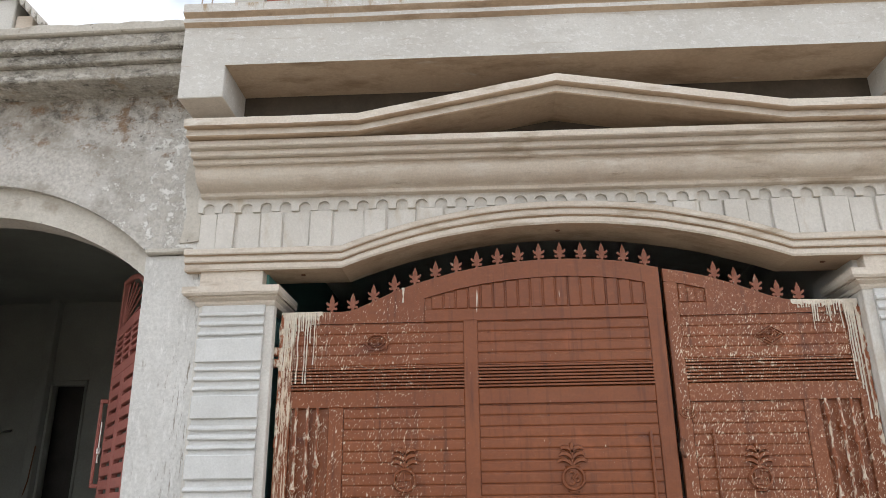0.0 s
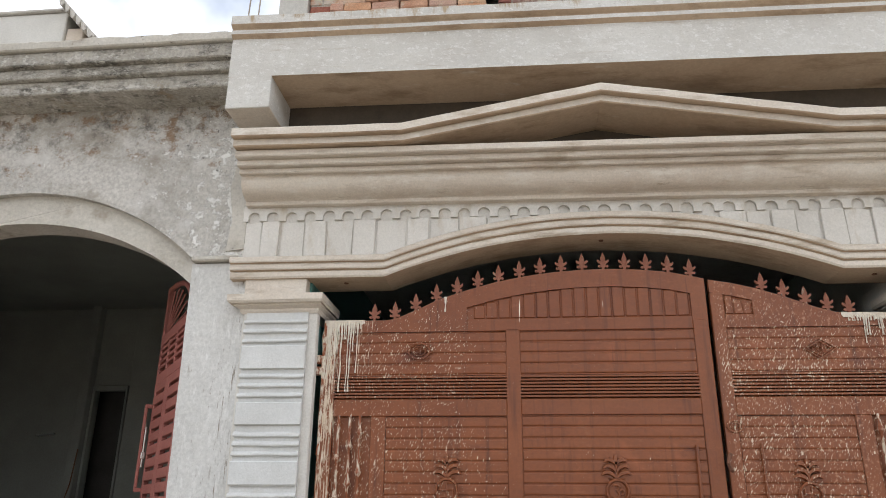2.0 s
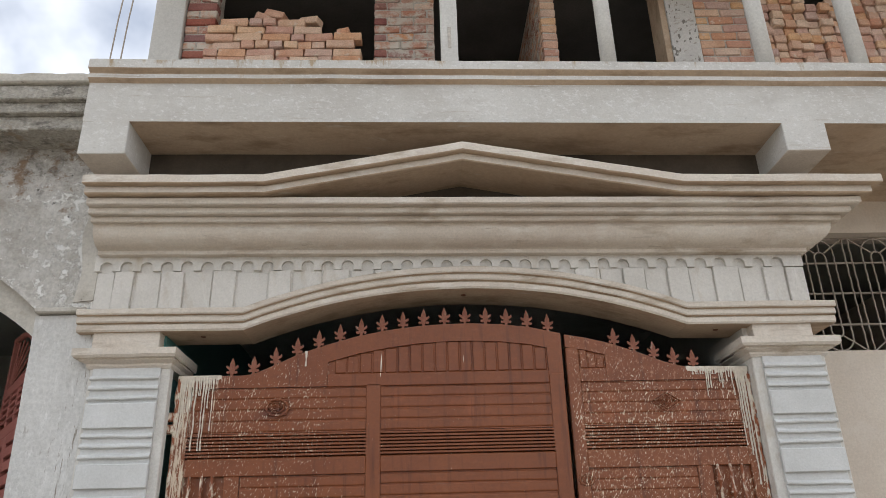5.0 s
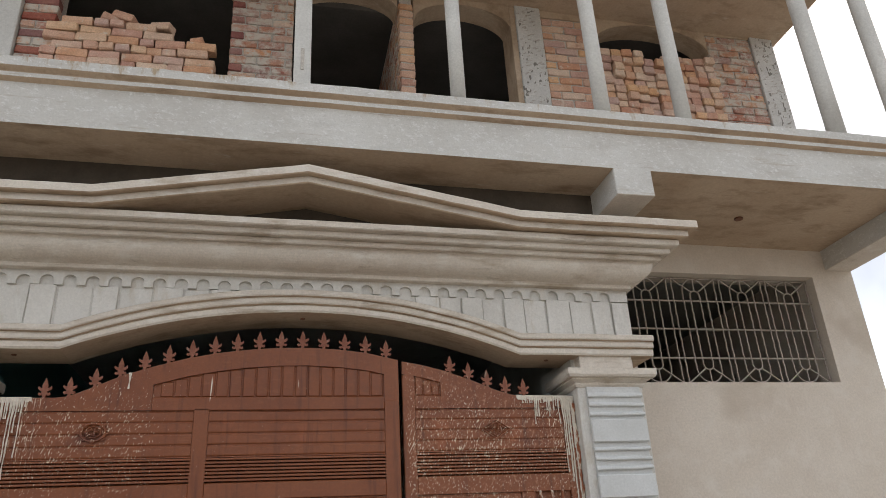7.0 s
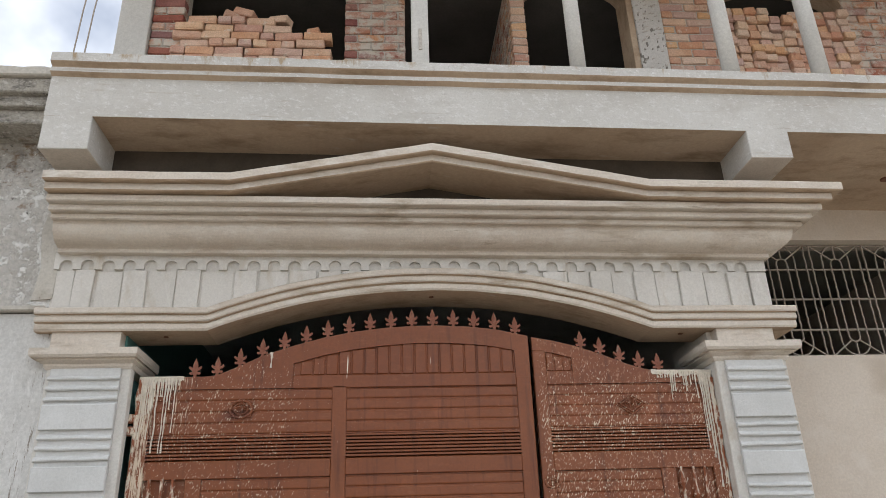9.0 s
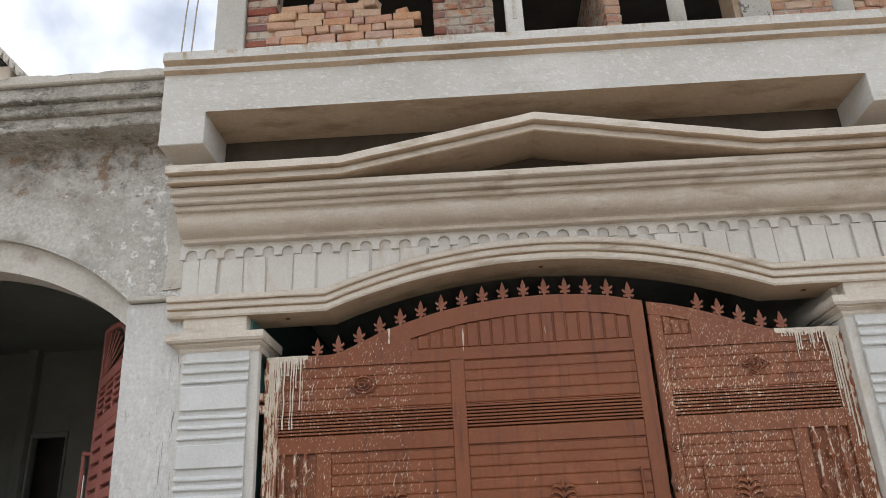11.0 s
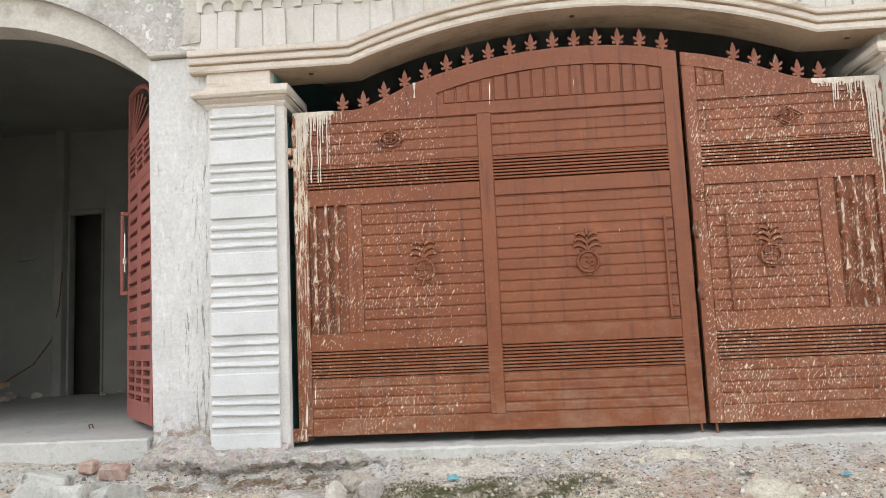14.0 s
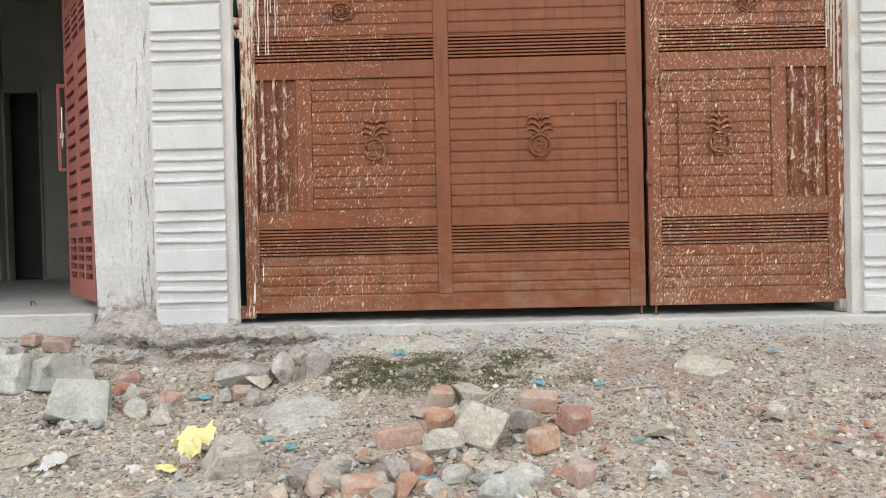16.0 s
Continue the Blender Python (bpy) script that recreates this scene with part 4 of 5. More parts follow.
    tube([(cx + 0.012, -0.006, cz - 0.026), (cx + 0.012, -0.006, cz + 0.026)], 0.005, bm, 5)
    ring_xz(cx + 0.014, cz + 0.012, -0.006, 0.014, 0.005, bm, -90, 90, 8)
    ring_xz(cx + 0.014, cz - 0.013, -0.006, 0.016, 0.005, bm, -90, 90, 8)
    part("badge", bm, M_PAINT, parent)


def drips(parent, rows, seed):
    """Runs of cream paint hanging from the leaf's top edge: rows of (x, top, length)."""
    rng = random.Random(seed)
    for k, (x, top, length) in enumerate(rows):
        bm = bmesh.new()
        n = max(4, int(length / 0.018))
        r0 = rng.uniform(0.004, 0.0065)
        rings = []
        for i in range(n + 1):
            u = i / n
            r = r0 * (1.5 - 1.0 * min(1.0, u * 3)) + r0 * 0.5 * (0.5 + noise.noise(Vector((x * 30, u * length * 40, seed)))) + (0.002 if i == n else 0)
            cx = x + 0.006 * noise.noise(Vector((x * 11, u * length * 9, 3))) - 0.01 * u * length
            rings.append([bm.verts.new((cx + r * c_, -0.0004 - 0.00023 * k - 0.0045 * s_ * (1 + 0.2 * math.sin(5 * x + 40 * u)), top - u * length)) for c_, s_ in ((-1, -0.3), (-0.5, 0.8), (0.5, 0.8), (1, -0.3))])
        for a, b in zip(rings, rings[1:]):
            for q in range(4):
                bm.faces.new([a[q], a[(q + 1) % 4], b[(q + 1) % 4], b[q]])
        bm.faces.new(rings[0])
        bm.faces.new(rings[-1][::-1])
        part("paint_drip", bm, M_DRIP, parent, "dried run of cream paint")


def baluster(x, z0, z1, knobs, parent):
    rows = [(0.009, z0)]
    for kz in sorted(knobs):
        rows += [(0.009, kz - 0.034), (0.012, kz - 0.028), (0.022, kz - 0.012), (0.0235, kz - 0.004), (0.014, kz + 0.003), (0.018, kz + 0.010), (0.012, kz + 0.020), (0.009, kz + 0.038)]
    rows.append((0.009, z1))
    part("baluster", lathe(rows, x, -0.006, sides=9), M_SPLASHED, parent, smooth=True)


def bars(rows, parent, names="rail"):
    for r in rows:
        part(names, boxes((r[0], r[1], 0.0, 0.045, r[2], r[3]), c=0.004), M_PAINT, parent)


def crown_plate(xs, top, floor_z, parent, name="top_plate"):
    part(name, plate([(x, floor_z(x)) for x in xs] + [(x, top(x)) for x in xs[::-1]], 0.002, 0.04), M_PAINT, parent)


leaf_l = thing("gate_leaf", "wide red-brown steel gate leaf splashed with cream paint, closed", "gate", "main gate leaves")
bars(((0.0, 0.09, 0.0, 2.05), (1.19, 1.28, 0.1, 1.985), (2.365, 2.46, 0.0, 2.03)), leaf_l, "stile")
bars(((0.09, 2.365, 0.0, 0.1), (0.09, 1.19, 0.515, 0.625), (1.28, 2.365, 0.515, 0.625), (0.09, 1.19, 1.435, 1.540), (1.28, 2.365, 1.442, 1.540)), leaf_l, "rail")
for x0, x1 in ((0.092, 1.188), (1.282, 2.363)):
    planks(x0, x1, 0.102, 0.345, 4, leaf_l)
    louvre(x0, x1, 0.350, 0.513, leaf_l)
    louvre(x0, x1, 1.545, 1.690, leaf_l, 7)
    planks(x0, x1, 1.694, 1.970, 4, leaf_l)
planks(1.284, 2.361, 0.630, 1.438, 12, leaf_l)
bars(((0.335, 0.43, 0.625, 1.435),), leaf_l, "stile")
planks(0.434, 1.186, 0.630, 1.43, 12, leaf_l)
part("backing_sheet", boxes((0.09, 0.335, 0.026, 0.034, 0.62, 1.44), c=0.001), M_PAINT, leaf_l)
for x, knobs in ((0.132, (0.71, 0.95, 1.187)), (0.205, (0.792, 1.035, 1.261)), (0.268, (0.87, 1.103, 1.339))):
    baluster(x, 0.62, 1.44, knobs, leaf_l)


def fan_top(x):
    return top_left(x) - 0.118


xs = list(np.linspace(0.0, 2.46, 50))
crown_plate([x for x in xs if x < 0.94] + [0.94], top_left, lambda x: 1.975 if x > 0.085 else 2.045, leaf_l)
xf = list(np.linspace(0.94, 2.365, 30))
crown_plate(xf, top_left, lambda x: max(fan_top(x), 2.06), leaf_l, "arch_rail")
crown_plate([2.365, 2.41, 2.46], top_left, lambda x: 2.02, leaf_l)
bars(((0.94, 2.365, 1.972, 2.055),), leaf_l, "rail")
part("backing_sheet", plate([(x, 2.04) for x in xf] + [(x, fan_top(x) + 0.02) for x in xf[::-1]], 0.018, 0.036), M_PAINT, leaf_l)
for i in range(17):
    x0 = 0.985 + i * 0.081
    z1 = min(fan_top(x0), fan_top(x0 + 0.07)) + 0.004
    if z1 > 2.07:
        plank(x0, x0 + 0.074, 2.058, round(z1, 2), leaf_l, 0.010, "slat", True)
random.seed(9)
for i in range(16):
    x = 0.328 + i * 0.137
    spear(x, top_left(x) - 0.004, leaf_l)
emblem(1.83, 0.915, 1.185, leaf_l, "sign")
emblem(0.818, 0.915, 1.185, leaf_l, "cross")
rosette(0.632, 1.846, 0.052, leaf_l)
part("pull_bar", tube([(2.308, -0.006, 0.64), (2.308, -0.006, 1.26)], 0.009), M_PAINT, leaf_l, "upright round bar handle")
part("drop_rod", tube([(2.437, 0.02, -0.085), (2.437, 0.02, 0.1)], 0.008), M_RUST, leaf_l, "rusty drop bolt")

leaf_r = thing("gate_leaf", "narrow red-brown steel gate leaf heavily splashed with cream paint, closed", "gate", "main gate leaves")
bars(((2.485, 2.565, 0.0, 2.20), (3.575, 3.665, 0.0, 2.03)), leaf_r, "stile")
bars(((2.565, 3.575, 0.0, 0.1), (2.565, 3.575, 0.54, 0.65), (2.565, 3.575, 1.435, 1.545)), leaf_r, "rail")
planks(2.567, 3.573, 0.102, 0.365, 4, leaf_r)
louvre(2.567, 3.573, 0.370, 0.538, leaf_r)
louvre(2.567, 3.573, 1.550, 1.695, leaf_r, 7)
planks(2.567, 3.573, 1.700, 1.970, 4, leaf_r)
bars(((3.238, 3.332, 0.65, 1.435),), leaf_r, "stile")
planks(2.569, 3.235, 0.654, 1.43, 12, leaf_r)
part("backing_sheet", boxes((3.328, 3.58, 0.026, 0.034, 0.645, 1.44), c=0.001), M_PAINT, leaf_r)
for x, knobs in ((3.363, (0.881, 1.104, 1.355)), (3.440, (0.811, 1.034, 1.281)), (3.510, (0.74, 0.964, 1.193))):
    baluster(x, 0.645, 1.44, knobs, leaf_r)
xs = list(np.linspace(2.74, 3.665, 30))
crown_plate(xs, top_right, lambda x: 1.975, leaf_r)
xs = [2.485, 2.53, 2.565, 2.62, 2.68, 2.74]
crown_plate(xs, top_right, lambda x: max(top_right(x) - 0.085, 2.06), leaf_r, "arch_rail")
bars(((2.565, 2.74, 1.972, 2.06),), leaf_r, "rail")
part("backing_sheet", boxes((2.55, 2.75, 0.018, 0.036, 2.05, 2.2), c=0.001), M_PAINT, leaf_r)
for i in range(3):
    plank(2.572 + i * 0.055, 2.572 + i * 0.055 + 0.05, 2.062, 2.13 + 0.03 * (2 - i), leaf_r, 0.010, "slat", True)
for i in range(5):
    x = 2.815 + i * 0.1265
    spear(x, top_right(x) - 0.004, leaf_r)
emblem(2.921, 0.912, 1.165, leaf_r, "cross")
badge(3.10, 1.835, leaf_r)
rosette(2.545, 1.37, 0.034, leaf_r)
part("pull_bar", tube([(2.68, -0.006, 0.66), (2.68, -0.006, 1.27)], 0.008), M_PAINT, leaf_r, "upright round bar handle")
part("drop_rod", tube([(2.525, 0.02, -0.08), (2.525, 0.02, 0.1)], 0.008), M_RUST, leaf_r, "rusty drop bolt")
for z in (1.158, 0.785):
    bm = tube([(2.50, 0.0, z - 0.045), (2.484, -0.026, z - 0.035), (2.472, -0.034, z), (2.484, -0.026, z + 0.035), (2.50, 0.0, z + 0.05)], 0.011)
    part("latch_loop", bm, M_RUST, leaf_r, "rusty latch loop")
for x0, x1, par, zs in ((-0.062, 0.02, leaf_l, (1.725, 1.80)), (3.655, 3.70, leaf_r, (1.69, 1.77))):
    for z in zs:
        part("hinge", boxes((x0, x1, -0.012, 0.03, z - 0.028, z + 0.028), c=0.009), M_CREAMED, par)
part("pivot_shoe", boxes((-0.045, 0.06, -0.016, 0.05, -0.03, 0.05), c=0.012), M_PAINT, leaf_l)
part("pivot_shoe", boxes((3.64, 3.69, -0.014, 0.05, 0.02, 0.085), c=0.01), M_PAINT, leaf_r)
rng = random.Random(61)
drips(leaf_l, [(rng.uniform(0.01, 0.09), 2.045, rng.uniform(0.08, 0.5)) for _ in range(9)] + [(0.10 + 0.016 * k + rng.uniform(-0.005, 0.005), 2.05, rng.choice((0.05, 0.08, 0.12, 0.2, 0.34, 0.46))) for k in range(10)] + [(0.80, 2.205, 0.10)], 5)
drips(leaf_r, [(3.30 + 0.0165 * k + rng.uniform(-0.006, 0.006), 2.045, rng.choice((0.04, 0.06, 0.09, 0.13, 0.18))) for k in range(16)] + [(rng.uniform(3.57, 3.66), 2.03, rng.uniform(0.2, 0.9)) for _ in range(9)], 8)
for leaf, x0, x1, z in ((leaf_l, 0.0, 0.27, 2.05), (leaf_r, 3.26, 3.665, 2.046)):
    bm = bmesh.new()
    n = 40
    low = [0.012 + 0.03 * max(0.0, 0.5 + noise.noise(Vector((x0 * 3 + k * 0.45, 1, 0)))) for k in range(n + 1)]
    top = top_left if leaf is leaf_l else top_right
    xs_ = [x0 + (x1 - x0) * k / n for k in range(n + 1)]
    plate([(x, top(x) - q) for x, q in zip(xs_, low)] + [(x, top(x) + 0.003) for x in xs_[::-1]], -0.003, 0.036, bm)
    part("paint_crust", bm, M_DRIP, leaf, "cream paint crusted along the top edge")
tagged(part("pivot_block", roughen(boxes((3.625, 3.69, -0.03, 0.06, -0.065, 0.018), c=0.012), 0.005, 20), M_LUMP), "small cement block under the gate pivot", "block")

rng = random.Random(14)
for leaf, xc, zs in ((leaf_r, 3.655, (0.15, 2.0)), (leaf_l, 0.008, (1.2, 2.04))):
    bm = bmesh.new()
    n = 70
    rings = []
    for i in range(n + 1):
        z = zs[0] + (zs[1] - zs[0]) * i / n
        r = 0.006 + 0.011 * abs(noise.noise(Vector((z * 6, xc, 0)))) + 0.006 * abs(noise.noise(Vector((z * 23, xc, 2))))
        cx = xc + 0.008 * noise.noise(Vector((z * 9, 4, xc)))
        rings.append([bm.verts.new((cx + 1.4 * r * math.cos(q * math.pi / 3), -0.001 + r * math.sin(q * math.pi / 3), z)) for q in range(6)])
    for r0, r1 in zip(rings, rings[1:]):
        for q in range(6):
            bm.faces.new([r0[q], r0[(q + 1) % 6], r1[(q + 1) % 6], r1[q]])
    bm.faces.new(rings[0])
    bm.faces.new(rings[-1][::-1])
    part("mortar_crust", bm, M_CREAMED, leaf, "cream mortar crusted along the edge")

# ---------- grille window ----------
win = thing("window_1", "barred window opening with an ornamental grille", "window", kind="structure")
grille = part("grille", tube([(WX0, 0.70, WZ0 + 0.012), (WX1, 0.70, WZ0 + 0.012)], 0.008), M_IRON, win)
for z in [WZ0 + (WZ1 - WZ0) * u for u in (0.24, 0.505, 0.77, 0.988)]:
    part("grille_bar", tube([(WX0 - 0.02, 0.70, z), (WX1 + 0.02, 0.70, z)], 0.009), M_IRON, grille)
for i in range(4):
    cx = WX0 + (WX1 - WX0) * (i + 0.5) / 4
    for dx, end in ((-0.205, 0.0), (-0.113, 0.125), (-0.045, 0.165), (0.045, 0.165), (0.113, 0.125), (0.205, 0.0)):
        n = 26
        wob = [(cx + dx + 0.0022 * math.sin(k * 2.1), 0.692 + 0.0022 * math.cos(k * 2.1), WZ0 + 0.01 + end + (WZ1 - WZ0 - 0.02 - 2 * end) * k / n) for k in range(n + 1)]
        part("grille_bar", tube(wob, 0.0072, sides=6), M_IRON, grille, "twisted square bar")
    for base, s in ((WZ0 + 0.01, 1), (WZ1 - 0.01, -1)):
        bm = ring_xz(cx, base + s * 0.125, 0.69, 0.113, 0.0068, None, 0, -180 * s, 14)
        ring_xz(cx, base + s * 0.165, 0.69, 0.045, 0.0068, bm, 0, -180 * s, 10)
        for dx in (-0.215, 0, 0.215):
            tube([(cx + dx * 0.16, 0.688, base + s * 0.13), (cx + dx, 0.688, base)], 0.0068, bm, 6)
        part("grille_sunburst", bm, M_IRON, grille)

# ---------- balcony posts, rods and litter on the ledge ----------
for x, r in ((2.87, 0.056), (3.975, 0.06), (4.64, 0.06), (5.985, 0.07), (6.63, 0.066)):
    t = thing("balcony_post", "bare round concrete balcony post", "post", "balcony posts", (x, -0.5, 4.036 - 0.012 * x))
    part("shaft", lathe([(r, 0.0), (r * 0.98, 0.7), (r, 1.4), (r * 0.98, 2.16 - 0.018 * x)], 0, 0, sides=16), M_CONC, t, smooth=True)
    part("foot", roughen(lathe([(r + 0.03, -0.01), (r + 0.016, 0.016), (r, 0.03)], 0, 0, sides=14), 0.006, 20), M_LUMP, t, "spilled cement at the foot")
t = thing("balcony_post", "square whitewashed concrete post on the ledge", "post", "balcony posts", (1.767, -0.5, 4.015))
part("shaft", boxes((-0.058, 0.058, -0.05, 0.05, 0, 2.11), c=0.006), M_CONC, t)
part("socket_plate", boxes((-0.012, 0.012, -0.056, -0.049, 0.16, 0.34), c=0.002), M_MORTAR, t)
for dx in (0.0, 0.075):
    ob = part("rebar", tube([(0, 0, 0), (0.02, 0.0, 0.8), (0.07, 0.02, 1.9)], 0.0055), M_IRON)
    ob.location = (-0.655 + dx, -0.3, 4.03 if dx else 3.85)
    ob.location.z = 3.85
    tagged(ob, "thin rusty reinforcement bar rising from the balcony", "rebar", "balcony rebars")


def rock_mesh(seed, size, material, cuts=10, sub=4, rough_a=0.024):
    rng = random.Random(seed)
    bm = bmesh.new()
    bmesh.ops.create_icosphere(bm, subdivisions=sub, radius=1.0)
    for _ in range(cuts):
        n = Vector((rng.gauss(0, 1), rng.gauss(0, 1), rng.gauss(0, 1))).normalized()
        d = rng.uniform(0.34, 0.62)
        for v in bm.verts:
            k = v.co.dot(n) - d
            if k > 0:
                v.co -= k * n
    off = Vector((seed * 3.1, seed * 1.7, 0))
    for v in bm.verts:
        v.co += rough_a * Vector(noise.noise_vector(v.co * 3 + off)) + rough_a * 0.7 * Vector(noise.noise_vector(v.co * 8 + off)) + rough_a * 0.4 * Vector(noise.noise_vector(v.co * 19 + off))
        v.co.x *= size[0] * 0.78
        v.co.y *= size[1] * 0.78
        v.co.z *= size[2] * 0.78
    return finish("rock", bm, material)


def rock(name, label, category, x, y, size, turn, seed, material, lift=0.30, group="", base=None, tip=0):
    ob = new(name, rock_mesh(seed, size, material))
    ob.matrix_basis = pose(x, y, (ground_z(x, y) if base is None else base) + lift * size[2], tip, 0, turn)
    return tagged(ob, label, category, group)


rock("stone", "small grey stone lying on the balcony edge", "stone", -0.42, -0.5, (0.13, 0.09, 0.07), 10, 3, M_LUMP, 0.35, "", 4.04)
ob = part("twig", tube([(-0.3, -0.52, 4.06), (0.0, -0.5, 4.05), (0.22, -0.5, 4.047)], 0.006), M_TWIG)
tagged(ob, "thin stick lying on the balcony edge", "stick")

# ---------- upper storey piers and bricks ----------
brick_cache = {}


def brick_mesh(w, h, d, material, var):
    key = (round(w, 2), round(h, 3), round(d, 2), material.name, var)
    if key not in brick_cache:
        rng = random.Random(hash((key[0], key[1], var)) % 1000 + var)
        bm = boxes((-w / 2, w / 2, -d / 2, d / 2, -h / 2, h / 2), c=0.008)
        for v in bm.verts:
            v.co += Vector((rng.uniform(-1, 1), rng.uniform(-1, 1), rng.uniform(-1, 1))) * 0.0045
        brick_cache[key] = finish("brick", bm, material)
    return brick_cache[key]


def brick(x, y, z, w, h, d, material, parent, var=0, turn=0.0, tip=0.0):
    ob = new("brick", brick_mesh(w, h, d, material, var))
    ob.matrix_basis = pose(x, y, z, 0, tip, turn)
    if parent is not None:
        ob.parent = parent
    return ob


def brick_pier(name, x0, x1, z0, z1, label, seed, y0=0.6, depth=0.23, rough_y=0.006, material=None, quoin=0):
    t = thing(name, label, "brick pier", "upper brick piers")
    rng = random.Random(seed)
    part("mortar_core", boxes((x0 + 0.012, x1 - 0.012, y0 + 0.012, y0 + depth - 0.01, 3.85, z1), c=0.003), M_MORTAR, t)
    course = 0.0865
    k = 0
    z = z0
    while z + course <= z1 + 0.001:
        x = x0
        first = True
        while x < x1 - 0.03:
            w = 0.118 if (first and k % 2 == (0 if quoin > 0 else 1)) or x1 - x < 0.16 else 0.236
            first = False
            w = min(w, x1 - x)
            if x1 - x - w < 0.05:
                w = x1 - x
            m = material or M_OLDBRICK
            if quoin and k % 2 and (x < x0 + 0.01 if quoin < 0 else x + w > x1 - 0.01):
                m = M_REDBRICK
            brick(x + w / 2, y0 + 0.055 + rng.uniform(-rough_y, rough_y), z + course / 2, w - 0.011, 0.074, 0.11, m, t, rng.randrange(4), rng.uniform(-1.2, 1.2), rng.uniform(-0.8, 0.8))
            x += w
        z += course
        k += 1
    return t


brick_pier("brick_pier", -0.49, -0.215, 4.55, 6.15, "rough brick pier smeared with mortar beside the window opening", 1, quoin=1)
brick_pier("brick_pier", 1.167, 1.707, 4.55, 6.11, "wide brick pier smeared with grey mortar", 2, quoin=-1)
brick_pier("brick_pier", 4.06, 4.61, 4.55, 5.94, "brick pier between concrete column and arch", 4, material=M_BRICK)
brick_pier("brick_pier", 5.85, 6.365, 4.55, 5.94, "weathered brick pier at the house corner", 5)
structure("wall_upper_band", boxes((4.06, 4.61, 0.603, 0.83, 5.94, 6.03), (5.85, 6.365, 0.603, 0.83, 5.94, 5.99), (3.75, 3.805, 0.603, 0.83, 5.9, 6.05), c=0.003), M_SHADEBROWN, "plaster band above the upper piers")
# cross wall seen end on, running back into the room
cross = thing("cross_wall", "bare brick partition wall running into the dark room", "brick wall")
part("mortar_core", boxes((2.667, 2.783, 0.61, 3.2, 3.85, 6.07), c=0.003), M_MORTAR, cross)
rng = random.Random(12)
for k in range(16):
    z = 4.55 + 0.0865 * k
    brick(2.725, 0.655, z + 0.043, 0.135, 0.074, 0.11, M_BRICK, cross, rng.randrange(4), rng.uniform(-3, 3))
    for j in range(8):
        brick(2.717, 0.66 + 0.118 + 0.235 * j + (0.118 if k % 2 else 0), z + 0.043, 0.125, 0.074, 0.222, M_OLDBRICK, cross, rng.randrange(4), rng.uniform(-1, 1))


def concrete_column(x0, x1, label, y0=0.59, keyed=True, top=6.02):
    t = thing("concrete_column", label, "column", "upper concrete columns")
    part("shaft", boxes((x0, x1, y0, 0.86, 3.85, top), c=0.006), M_KEYED if keyed else M_CONC, t)
    return t


c0 = concrete_column(-0.75, -0.49, "whitewashed square concrete corner column", 0.56, False, 6.18)
rng = random.Random(3)
for k in range(16):
    z = 4.6 + 0.1 * k
    part("hack_mark", boxes((-0.7515, -0.749, 0.62, 0.62 + rng.uniform(0.06, 0.1), z, z + 0.014), c=0.0005), M_MORTAR, c0)
c1 = concrete_column(3.805, 4.06, "concrete column hacked all over for plaster", 0.58, top=6.05)
part("side_face", boxes((3.748, 3.805, 0.60, 0.86, 3.85, 6.0), c=0.004), M_SHADEBROWN, c1)
c2 = concrete_column(6.365, 6.62, "concrete corner column hacked for plaster", 0.58, top=5.97)
for t, x0, x1 in ((c1, 3.815, 4.05), (c2, 6.375, 6.61)):
    for k in range(60):
        x, z = rng.uniform(x0, x1 - 0.04), rng.uniform(4.85, 6.0)
        ob = part("hack_mark", boxes((-0.015, 0.015, -0.003, 0.003, -0.006, 0.006), c=0.002), M_MORTAR, t)
        ob.matrix_basis = pose(x + 0.015, 0.580, z, 0, rng.uniform(-35, -10), 0)

# loose bricks in the window opening: stacked courses that step down to one side
pile = thing("brick_stack", "loose stack of orange bricks filling a window opening", "brick stack", "stacks of loose bricks")
rng = random.Random(21)
tops = [(-0.3, 5.335), (0.02, 5.36), (0.25, 5.36), (0.57, 5.345), (0.80, 5.29), (0.95, 5.20), (1.04, 5.08), (1.18, 4.99)]
for k in range(11):
    z = 4.56 + 0.082 * k
    x = -0.275 + rng.choice((0.0, 0.05, -0.02))
    while x < 1.14:
        w = 0.122 if rng.random() < (0.85 if k % 3 == 0 else 0.2) else 0.248
        top = float(np.interp(x + w / 2, [a for a, _ in tops], [b for _, b in tops]))
        if z + 0.05 < top and x + w < 1.165:
            brick(x + w / 2, 0.61 + rng.uniform(-0.015, 0.02), z + 0.041, w - rng.uniform(0.005, 0.013), 0.0745, 0.115, M_BRICK, pile, rng.randrange(4), rng.uniform(-3, 3), rng.uniform(-1.6, 1.6))
        x += w
part("backing_bricks", roughen(boxes((-0.18, 0.64, 0.70, 0.84, 3.85, 5.2), (0.64, 1.13, 0.70, 0.84, 3.85, 4.95)), 0.01, 8), M_MORTAR, pile)
for x, z, turn, tip in ((0.20, 5.42, 30, 4), (0.29, 5.47, -14, 24), (0.60, 5.40, -25, 12), (0.92, 5.23, 76, 8)):
    brick(x, 0.66, z, 0.2, 0.074, 0.11, M_BRICK, pile, 1, turn, tip)

stack = thing("brick_stack", "tall stack of orange bricks laid header outwards in an arched opening", "brick stack", "stacks of loose bricks")
rng = random.Random(33)
for k in range(14):
    z = 4.60 + 0.0835 * k
    for i in range(11):
        x = 4.615 + 0.1125 * i
